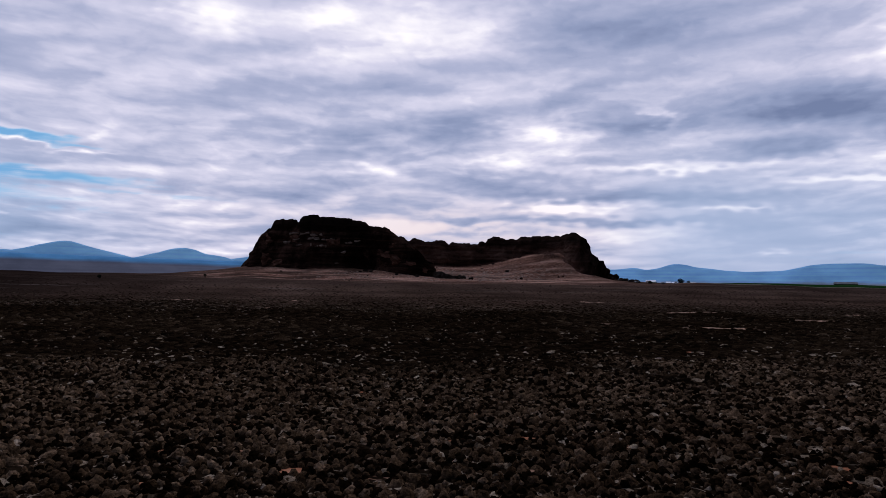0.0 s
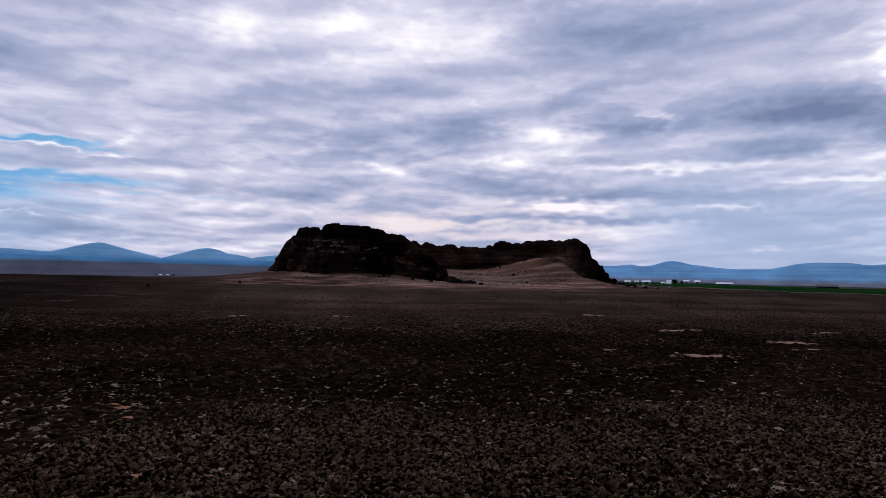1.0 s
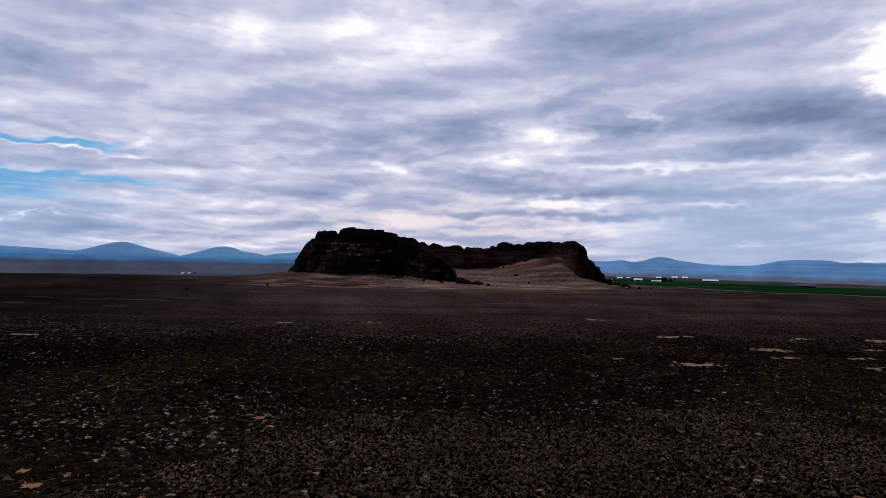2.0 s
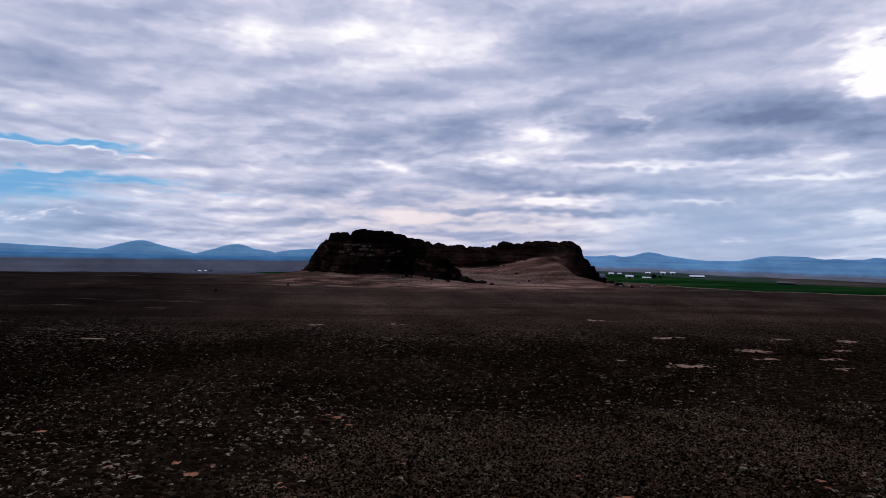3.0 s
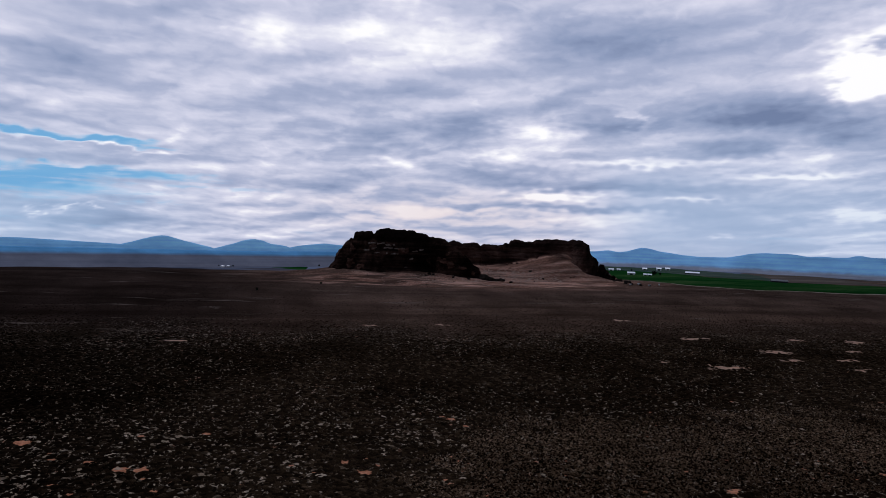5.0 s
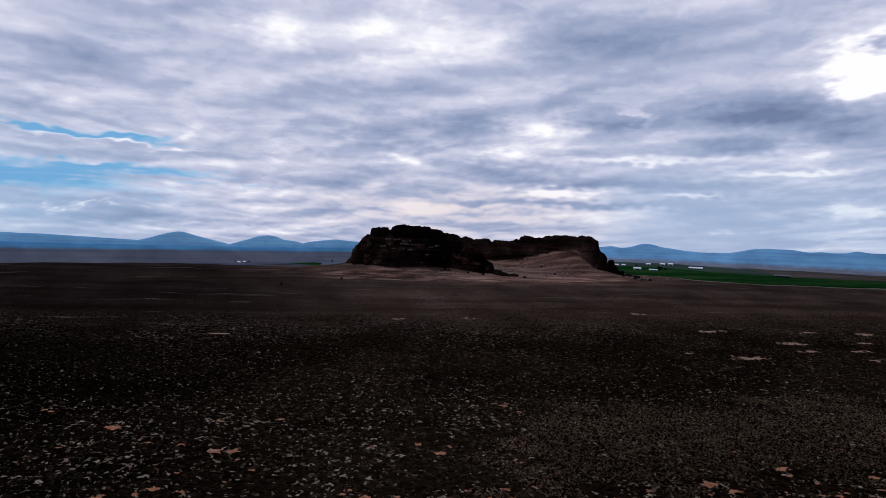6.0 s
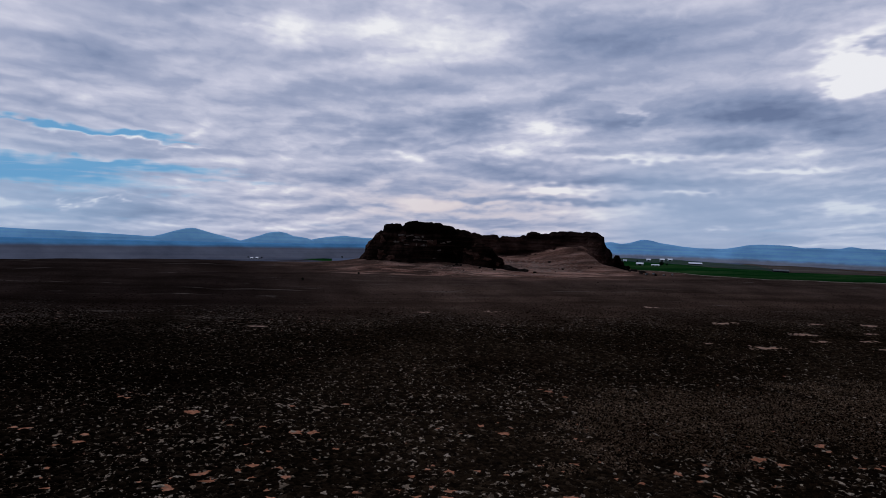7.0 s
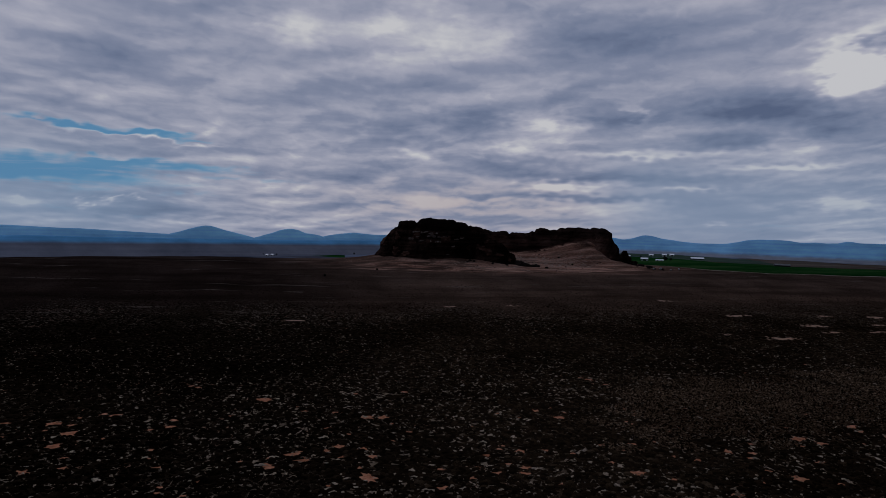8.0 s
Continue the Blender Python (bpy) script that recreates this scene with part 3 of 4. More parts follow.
def cliff_mass(name, outline, spine, crest, seed, parent, label, material, lean=5.0, rough=1.0):
    """A cliff: walls with beds and cracks over a closed plan, and a broken top whose height follows crest(x, y)."""
    plan = closed_curve(outline, 0.75)
    n = len(plan)
    tang = np.roll(plan, -2, 0) - np.roll(plan, 2, 0)
    nrm = np.stack([tang[:, 1], -tang[:, 0]], 1)
    nrm /= np.linalg.norm(nrm, axis=1)[:, None]
    area = np.sum(plan[:, 0] * np.roll(plan[:, 1], -1) - np.roll(plan[:, 0], -1) * plan[:, 1])
    if area < 0:
        nrm = -nrm
    foot = land(plan[:, 0], plan[:, 1]) - 1.5
    levels, rings = 52, 16
    verts = []
    for k in range(levels):
        v = k / (levels - 1)
        for i in range(n):
            (x, y), (ox, oy) = plan[i], nrm[i]
            inset = lean + 2.2
            top = max(crest(x - ox * inset, y - oy * inset), foot[i] + 0.3)
            z = foot[i] + (top - foot[i]) * v
            tall = min(1.0, (top - foot[i]) / 14)
            bed = noise.noise((x * 0.012, y * 0.012, z * 0.16 + seed)) * 1.6 + noise.noise((x * 0.03, y * 0.03, z * 0.5 + seed)) * 0.8
            bend = 2.5 * noise.noise((x * 0.07, y * 0.07, z * 0.09 + seed))
            crack = abs(noise.noise(((x + bend) * 0.10 + seed, (y + bend) * 0.10, z * 0.05)))
            lump = fbm(x * 0.06 + seed, y * 0.06, z * 0.085, 5)
            grit = fbm(x * 0.4, y * 0.4 + seed, z * 0.5, 2)
            d = -lean * (v ** 1.3) + tall * rough * (1 - 0.6 * float(v > 0.8) * (v - 0.8) / 0.2) * (1.3 * bed + 3.2 * lump - 4.0 * max(0, 0.2 - crack) + 0.6 * grit)
            d -= 2.2 * max(0, (v - 0.86) / 0.14) ** 2
            d += 2.5 * max(0, 0.12 - v) / 0.12
            verts.append((x + ox * d, y + oy * d, z))
    rim = verts[-n:]
    centre = [nearest_on(spine, p) for p in rim]
    for r in range(1, rings + 1):
        f = r / rings
        for i in range(n):
            x, y = rim[i][0] + (centre[i][0] - rim[i][0]) * f, rim[i][1] + (centre[i][1] - rim[i][1]) * f
            h = crest(x, y) + 0.25 * fbm(x * 0.25, y * 0.25, seed, 3) * min(1, f * 4)
            z = rim[i][2] + (h - rim[i][2]) * min(1, f * 8)
            verts.append((x, y, z))
    rows = levels + rings
    faces = [(k * n + i, k * n + (i + 1) % n, (k + 1) * n + (i + 1) % n, (k + 1) * n + i) for k in range(rows - 1) for i in range(n)]
    return mesh_object(name, verts, faces, material, parent, label=label)


WEST_X = [-118, -114, -111.5, -109, -106.8, -103.8, -100, -98, -97.4, -96, -90, -84, -82.2, -78, -72, -65, -57.7, -55.5, -48, -41, -38.4, -31, -26, -21.6, -14.8, -9, -3.4, 0.5, 3]
WEST_Z = [13, 17, 21, 25.5, 31, 35.5, 37.4, 35.8, 40.8, 41.8, 42.8, 43.2, 41.4, 44.4, 44.9, 45, 45, 44.2, 44.3, 43.2, 41.2, 39.9, 37.9, 34.8, 30, 25, 20, 15, 11]
EAST_X = [-60, -22, -16, -12.9, -4.2, -1.3, 0.4, 5.4, 14.6, 16.8, 19.7, 23, 37.7, 38.9, 41.4, 42.7, 44.7, 48, 55.6, 57.3, 62.8, 65.8, 69.1, 77.5, 86]
EAST_Z = [36, 36.6, 36.8, 34.8, 36.3, 35.2, 34, 35.4, 34.4, 32.4, 34.6, 33.5, 33.9, 36.1, 36.1, 34.1, 37.1, 38.3, 37.9, 36.6, 37.2, 36.1, 38.5, 39.3, 39.6]
HORN_X = [82, 90, 92, 96, 104, 108.5, 111, 111.7, 114, 116.5, 117.4, 120, 124, 128]
HORN_Z = [39.2, 39.1, 38.4, 39.7, 39.4, 36.5, 35.4, 29.6, 26, 24.8, 19, 12.6, 10.8, 8]


def blocks(x, y, size, seed):
    """Uneven steps, as of fallen and standing blocks."""
    qx, qy = x / size + 0.3 * noise.noise((x * 0.2, y * 0.2, seed)), y / (size * 2.2) + 0.3 * noise.noise((x * 0.2, y * 0.2, seed + 5))
    return noise.cell((math.floor(qx) + 0.5, math.floor(qy) + 0.5, seed))


def crest_west(x, y):
    return float(np.interp(x - float(np.interp(x, [-115, -60, 0], [0.17, 0.06, 0.0])) * (y + 13), WEST_X, WEST_Z)) - 0.5 - 0.2 * max(0.0, y + 9) + 1.0 * (blocks(x, y, 5.0, 3.5) - 0.5) + 0.3 * (blocks(x, y, 2.1, 6.5) - 0.5)


def crest_east(x, y):
    hx = x - (0.36 if y > 13 else 0.5) * (y - 13)
    back, horn = float(np.interp(x - 0.3 * (y - 32), EAST_X, EAST_Z)), float(np.interp(hx, HORN_X, HORN_Z))
    f = float(sstep(82, 92, hx))
    return back * (1 - f) + horn * f + 0.4 + 0.9 * float(sstep(30, 60, x)) + (1.0 * (blocks(x, y, 4.2, 8.5) - 0.5) + 0.35 * (blocks(x, y, 2.4, 4.5) - 0.5)) * (1 - float(sstep(98, 105, hx))) - 6 * float(sstep(44, 64, y))


rock = thing("rock_formation", "dark weathered tuff ring with sheer cliffs standing on the plain", "rock")
cliff_mass("cliff", [(-113, -2), (-115, -10), (-98, -20), (-75, -25), (-50, -24), (-28, -26), (-8, -29), (3, -27), (2, -17), (-14, -2), (-36, 16), (-70, 26), (-100, 16)],
           [(-92, -2), (-45, -3), (-12, -20)], crest_west, 2.0, rock, "massive near-black cliff with pale ledges", M_ROCK, 5.0, 0.85)
cliff_mass("cliff", [(-48, 20), (-25, 23), (0, 28), (30, 32), (60, 33), (82, 30), (92, 20), (95, 6), (99, -8), (108, -13), (118, -4), (122, 14), (121, 34), (104, 50), (60, 58), (10, 57), (-40, 46)],
           [(-35, 33), (10, 42), (60, 45), (95, 38), (108, 22), (108, 2)], crest_east, 9.0, rock, "long curved back wall with a broken crest", M_WALL, 2.2, 0.9)


# ---- pale ledges on the west cliff, boulders and rubble ----
def lump(name, size, at, material, parent=None, seed=0, detail=2, rough=0.35, turn=0.0, sink=0.3):
    """A rounded, uneven stone of the given size, sunk a little into what it rests on."""
    bm = bmesh.new()
    bmesh.ops.create_icosphere(bm, subdivisions=detail, radius=0.5)
    c, sn = math.cos(turn), math.sin(turn)
    for v in bm.verts:
        p = v.co.copy()
        k = 1 + rough * fbm(p.x * 2.2 + seed * 3.1, p.y * 2.2, p.z * 2.2 + seed, 3)
        box = max(abs(p.x), abs(p.y), abs(p.z)) / 0.5
        p = p * k / (0.45 + 0.55 * box)
        x, y, z = p.x * size[0], p.y * size[1], p.z * size[2]
        v.co = (x * c - y * sn, x * sn + y * c, z)
    if parent is not None:
        for v in bm.verts:
            v.co += Vector(at)
        return part(name, bm, material, parent)
    me = bpy.data.meshes.new(name)
    bm.to_mesh(me)
    bm.free()
    me.materials.append(material)
    ob = new(name, me)
    ob.location = (at[0], at[1], at[2] + size[2] * (0.5 - sink))
    return ob


west = rock.children[0]
co = np.empty(len(west.data.vertices) * 3)
west.data.vertices.foreach_get("co", co)
co = co.reshape(-1, 3)
LEDGES = [(-80.5, 32.8, 12.5, 1.7), (-70.0, 32.0, 7.0, 1.3), (-76.5, 29.6, 15.0, 1.9), (-63.5, 29.3, 8.0, 1.5), (-77.5, 26.0, 9.0, 1.9), (-67.5, 25.3, 6.5, 1.5),
          (-54.0, 21.9, 2.6, 1.6), (-51.2, 27.6, 4.4, 1.3), (-45.8, 29.0, 3.6, 1.1), (-34.3, 27.8, 2.8, 1.2), (-56.6, 15.2, 4.6, 1.4), (-88.5, 27.4, 4.0, 1.5)]
FACES = [(-59.6, 27.6, 6.5, 4.4), (-98.3, 29.3, 5.0, 6.0), (-84.0, 29.4, 5.0, 4.8), (-99.4, 17.2, 6.0, 7.0), (-93.0, 14.5, 5.5, 4.6), (-30.5, 22.0, 7.0, 6.0),
         (-21.5, 18.0, 7.5, 6.5), (-12.5, 14.8, 7.0, 5.5), (-24.0, 26.5, 5.5, 4.2), (-5.0, 11.6, 5.0, 4.0)]


def on_west_face(x, z, w, h):
    """How far north the outer face of the west cliff lies round a place."""
    near = co[(np.abs(co[:, 0] - x) < w * 0.5 + 0.6) & (np.abs(co[:, 2] - z) < h * 0.5 + 0.8) & (co[:, 1] < 5)]
    return float(np.percentile(near[:, 1], 30)) if len(near) else -20.0


for i, (x, z, w, h) in enumerate(FACES):
    lump("rock_face", (w, 4.0, h * 0.9), (x, on_west_face(x, z, w, h) + 1.1, z), M_PATCH, west, 20 + i, 3, 0.9)
bed = random.Random(31)
for i, (x, z, w, h) in enumerate(LEDGES):
    # each bed is broken into blocks that stand proud by differing amounts
    u = x - w / 2
    while u < x + w / 2 - 0.5:
        piece = min(bed.uniform(2.0, 5.0), x + w / 2 - u + 0.4)
        tall, lift = h * bed.uniform(0.6, 1.3), bed.uniform(-0.35, 0.35)
        cx = u + piece / 2
        if bed.random() < 0.9:
            lump("ledge", (piece * 1.05, 3.4, tall), (cx, on_west_face(cx, z, piece, h) + bed.uniform(0.7, 1.3), z + lift), M_LEDGE, west, 70 + i + cx, 2, 0.5, bed.uniform(-0.15, 0.15))
        u += piece + bed.uniform(-0.3, 0.3)

# the low dark spur that runs down from the east nose
for i, (x, y, w, h) in enumerate(((110.5, -9.0, 7.5, 10.0), (114.0, -12.0, 6.5, 7.0), (117.8, -15.0, 5.5, 4.2))):
    lump("buttress", (w, w * 1.1, h), (x, y, float(land(x, y)) + h * 0.3), M_ROCK, rock.children[1], 140 + i, 3, 0.8, 0.5 * i)

BOULDERS = [(-40.2, -30.5, 2.6), (-37.2, -31.6, 2.2), (-43.5, -33.7, 1.6), (16.1, -38.6, 3.4), (20.6, -46.7, 2.8), (47.1, 20.0, 1.6), (52.4, -0.9, 2.2),
            (57.8, -17.7, 1.9), (116.5, -26, 2.4), (122, -36, 3.0), (-10.0, -36.0, 2.4), (-22.0, -34.0, 2.0), (126, -38, 2.4), (131, -44, 2.6), (4.0, -27.0, 7.0), (117, -14, 4.2)]
# the heaps of blocks below the two noses of the rock
heap = random.Random(5)
for k in range(14):
    f = k / 13
    BOULDERS.append((3.0 + 13.5 * f + heap.uniform(-1.5, 1.5), -29.0 - 9.0 * f + heap.uniform(-2.2, 2.2), 5.6 - 2.6 * f + heap.uniform(-0.4, 0.4)))
for k in range(11):
    f = k / 10
    BOULDERS.append((118.0 + 13.0 * f + heap.uniform(-1.5, 1.5), -11.0 - 16.0 * f + heap.uniform(-4, 4), 4.2 - 1.9 * f))
for i, (x, y, w) in enumerate(BOULDERS):
    r = random.Random(i)
    b = lump("boulder", (w * r.uniform(0.9, 1.2), w * r.uniform(0.8, 1.1), w * r.uniform(0.6, 0.9)), (x, y, float(land(x, y))), M_BOULDER, None, i, 2, 0.5, r.uniform(0, 3))
    tagged(b, "dark angular boulder fallen at the foot of the cliff", "boulder", "fallen boulders")


def scatter_domes(name, xs, ys, radius, height, material, seed, sides=5, lift=0.0, pale_start=None, ragged=False):
    """Many small uneven clumps as one mesh."""
    r = np.random.RandomState(seed)
    n = len(xs)
    ang = (np.arange(sides)[None, :] + r.uniform(0, 1, (n, 1))) * (2 * np.pi / sides)
    r0, r1 = radius[:, None] * r.uniform(0.6, 1.35, (n, sides)), radius[:, None] * r.uniform(0.3, 0.8, (n, sides))
    if ragged:
        r0, r1 = radius[:, None] * r.choice([0.35, 0.6, 1.1, 1.75], (n, sides)), radius[:, None] * r.uniform(0.15, 0.5, (n, sides))
    zb = land(xs, ys) + lift
    v = np.empty((n, sides * 2 + 1, 3), dtype=np.float32)
    v[:, :sides, 0], v[:, :sides, 1], v[:, :sides, 2] = xs[:, None] + r0 * np.cos(ang), ys[:, None] + r0 * np.sin(ang), (zb - 0.03)[:, None]
    a2 = ang + np.pi / sides
    v[:, sides:-1, 0], v[:, sides:-1, 1] = xs[:, None] + r1 * np.cos(a2), ys[:, None] + r1 * np.sin(a2)
    v[:, sides:-1, 2] = zb[:, None] + height[:, None] * r.uniform(0.3, 1.05, (n, sides))
    v[:, -1, 0], v[:, -1, 1], v[:, -1, 2] = xs + radius * r.uniform(-0.3, 0.3, n), ys + radius * r.uniform(-0.3, 0.3, n), zb + height * r.uniform(0.7, 1.1, n)
    tri = []
    for k in range(sides):
        q = (k + 1) % sides
        tri += [(k, q, sides + k), (q, sides + q, sides + k), (sides + k, sides + q, 2 * sides)]
    tri = np.array(tri, dtype=np.int64)
    f = (tri[None] + (np.arange(n) * (2 * sides + 1))[:, None, None]).reshape(-1, 3)
    me = bpy.data.meshes.new(name)
    me.vertices.add(n * (2 * sides + 1))
    me.vertices.foreach_set("co", v.ravel())
    me.loops.add(f.size)
    me.loops.foreach_set("vertex_index", f.ravel().astype(np.int32))
    me.polygons.add(len(f))
    me.polygons.foreach_set("loop_start", np.arange(0, f.size, 3, dtype=np.int32))
    me.polygons.foreach_set("loop_total", np.full(len(f), 3, dtype=np.int32))
    me.materials.append(material)
    if pale_start is not None:
        me.attributes.new("pale_start", "FLOAT", "POINT").data.foreach_set("value", np.repeat(pale_start.astype(np.float32), sides * 2 + 1))
    me.update(calc_edges=True)
    return new(name, me)


rr = np.random.RandomState(4)
n = 2400
xs, ys = rr.uniform(-6, 98, n), rr.uniform(-34, 12, n)
keep = rr.uniform(0, 1, n) < np.exp(-((xs - 36) / 40) ** 2 - ((ys + 12) / 14) ** 2)
xs, ys = xs[keep], ys[keep]
rubble = scatter_domes("rubble", xs, ys, rr.uniform(0.35, 1.2, len(xs)), rr.uniform(0.12, 0.4, len(xs)), M_RUBBLE, 6)
tagged(rubble, "pale stones and dry tussocks in the bowl of the rock", "rubble", kind="stuff")
n = 5200
xs, ys = rr.uniform(-85, 80, n), rr.uniform(-66, -26, n)
bands = sstep(0.1, 0.9, wave_field(xs * 0.2, ys, 7, 14))
keep = rr.uniform(0, 1, n) < bands * (0.55 * np.exp(-((xs + 8) / 60) ** 4 - ((ys + 48) / 14) ** 4) + 0.8 * np.exp(-((xs + 26) / 26) ** 2 - ((ys + 37) / 9) ** 2))
xs, ys = xs[keep], ys[keep]
debris = scatter_domes("rubble", xs, ys, rr.uniform(0.3, 0.9, len(xs)), rr.uniform(0.08, 0.22, len(xs)), M_RUBBLE, 7)
tagged(debris, "pale broken stones below the dark cliff", "rubble", kind="stuff")
# dark scree along the foot of the back wall
n = 520
along = rr.uniform(0, 1, n)
fx, fy = np.interp(along, [0, 0.15, 0.4, 0.66, 0.84, 1.0], [-25, 0, 30, 60, 82, 94]), np.interp(along, [0, 0.15, 0.4, 0.66, 0.84, 1.0], [21, 26, 31, 31, 27, 10])
off = rr.exponential(2.6, n) * (1 + 0.8 * wave_field(fx, fy, 14, 12))
toward = np.interp(along, [0, 0.7, 1.0], [0.0, 0.1, 1.0])
xs, ys = fx + rr.uniform(-1.5, 1.5, n) - np.abs(off) * toward, fy - np.abs(off) * (1 - 0.7 * toward)
scree = scatter_domes("scree", xs, ys, rr.uniform(0.35, 1.5, n), rr.uniform(0.25, 1.1, n), M_WALL, 9)
tagged(scree, "dark fallen stones below the back wall", "scree", kind="stuff")
n = 34
xs, ys = rr.uniform(-130, 130, n), rr.uniform(-90, 40, n)
keep = (ys < -34) | ((xs > 8) & (xs < 95) & (ys < 36))
shrubs = scatter_domes("shrub", xs[keep], ys[keep], rr.uniform(0.4, 0.9, n)[keep], rr.uniform(0.5, 1.0, n)[keep], M_BUSH, 8)
tagged(shrubs, "dark low shrubs dotted on the dusty slope", "shrub", kind="stuff")

# ---- farmland beyond the rock ----
def strip(name, near, far, material, lift, cells=60, rows=14):
    """A sheet on the land between two lines."""
    def even(line):
        p = np.array(line, float)
        s = np.concatenate([[0], np.cumsum(np.hypot(*np.diff(p, axis=0).T))])
        u = np.linspace(0, s[-1], cells)
        return np.stack([np.interp(u, s, p[:, 0]), np.interp(u, s, p[:, 1])], 1)
    a, b = even(near), even(far)
    p = np.concatenate([a + (b - a) * t for t in np.linspace(0, 1, rows)])
    return mesh_object(name, np.column_stack([p, land(p[:, 0], p[:, 1]) + lift]), grid_faces(cells, rows), material, smooth=True)


tagged(strip("field", [(131, -4), (166, 2), (170, -34), (206, -54), (256, -60), (344, -66), (470, -74)], [(192, 150), (226, 134), (252, 102), (266, 66), (288, 50), (312, 6), (396, -16), (500, -30)], M_FIELD, 0.14, 70, 18),
       "irrigated green crop field beside the desert", "field", kind="structure")
tagged(strip("field_verge", [(128, -7), (164.5, -2), (168, -37), (205, -57), (256, -63), (344, -69), (470, -77)], [(131, -4), (166, 2), (170, -34), (206, -54), (256, -60), (344, -66), (470, -74)], M_STUBBLE, 0.16, 70, 3),
       "pale dry verge along the crop", "verge", kind="structure")
tagged(strip("field_fallow", [(316, 10), (398, -12), (502, -26)], [(360, 150), (430, 130), (520, 60)], M_FALLOW, 0.12, 40, 14),
       "pale brown fallow field past the green crop", "field", kind="structure")
tagged(strip("field_back", [(194, 154), (228, 138), (254, 106), (268, 70), (290, 54), (314, 12)], [(190, 222), (250, 214), (310, 196), (345, 160), (352, 120), (356, 90)], M_PASTURE, 0.1, 40, 14),
       "dull green pasture round the farm buildings", "field", kind="structure")
tagged(strip("field_far", [(-186, 84), (-160, 66), (-134, 44)], [(-190, 97), (-160, 93), (-130, 84)], M_FIELD, 0.14, 30, 10),
       "dark green crop field on the far plain", "field", kind="structure")


def box(bm, x0, x1, y0, y1, z0, z1):
    m = Matrix.LocRotScale(((x0 + x1) / 2, (y0 + y1) / 2, (z0 + z1) / 2), None, (x1 - x0, y1 - y0, z1 - z0))
    return bmesh.ops.create_cube(bm, size=1.0, matrix=m)


def shed(w, d, h, wall_mat, label, roof_mat=None):
    """A gabled farm building with walls, roof and a door."""
    t = thing("farm_building", label, "building", "farm buildings")
    bm = bmesh.new()
    box(bm, -w / 2, w / 2, -d / 2, d / 2, -0.4, h)
    part("wall", bm, wall_mat, t)
    bm = bmesh.new()
    rise, o, th = d * 0.245, 0.3, 0.18
    for s1 in (-1, 1):
        v = [bm.verts.new(p) for p in ((-w / 2 - o, s1 * (d / 2 + o), h - 0.05), (w / 2 + o, s1 * (d / 2 + o), h - 0.05), (w / 2 + o, 0, h + rise), (-w / 2 - o, 0, h + rise),
                                       (-w / 2 - o, s1 * (d / 2 + o), h - 0.05 - th), (w / 2 + o, s1 * (d / 2 + o), h - 0.05 - th), (w / 2 + o, 0, h + rise - th), (-w / 2 - o, 0, h + rise - th))]
        for q in ((0, 1, 2, 3), (4, 5, 6, 7), (0, 1, 5, 4), (1, 2, 6, 5), (0, 3, 7, 4)):
            bm.faces.new([v[k] for k in q])
    for e in (-1, 1):
        bm.faces.new([bm.verts.new(p) for p in ((e * w / 2, -d / 2, h), (e * w / 2, d / 2, h), (e * w / 2, 0, h + rise - 0.1))])
    part("roof", bm, roof_mat or M_ROOF, t, "weathered grey roof" if roof_mat else "pale sheet metal roof")
    bm = bmesh.new()
    box(bm, -min(1.5, w * 0.2), min(1.5, w * 0.2), -d / 2 - 0.06, -d / 2 + 0.02, 0, min(h * 0.8, 2.6))
    part("door", bm, M_BARN, t, "dark sliding door")
    return t


FARM = [(196, 142, 7, 5, 2.6, 0), (204, 140, 5, 4, 2.4, 0), (183.8, 73, 9.5, 6, 3.4, 0), (247, 162, 6.5, 5, 2.8, 0), (262.5, 158, 7, 6, 4.0, 0), (278.7, 167, 7, 6, 3.2, 0),
        (201, 68, 5, 4, 2.2, 0), (195.5, 67, 4, 4, 2.2, 0), (277, 114, 19, 6, 2.6, 1), (301, 9, 19, 6, 3.0, 2), (419, 134, 6.5, 5, 2.8, 0), (434, 137, 5, 4, 2.2, 0), (-201.5, 57.5, 2.6, 3, 2.0, 0), (-197, 60, 2.6, 3, 1.8, 0)]
for x, y, w, d, h, dark in FARM:
    about = ("small white farm building on the far plain", "long dark-sided barn with a pale metal roof", "low dark barn with a weathered grey roof")[dark]
    b = shed(w * 0.74, d * 0.9, h * 0.5, M_BARN if dark else M_WHITE, about, M_SHINGLE if dark == 2 else None)
    b.matrix_basis = pose(x, y, float(land(x, y)) + 0.05, 0, 0, -27)


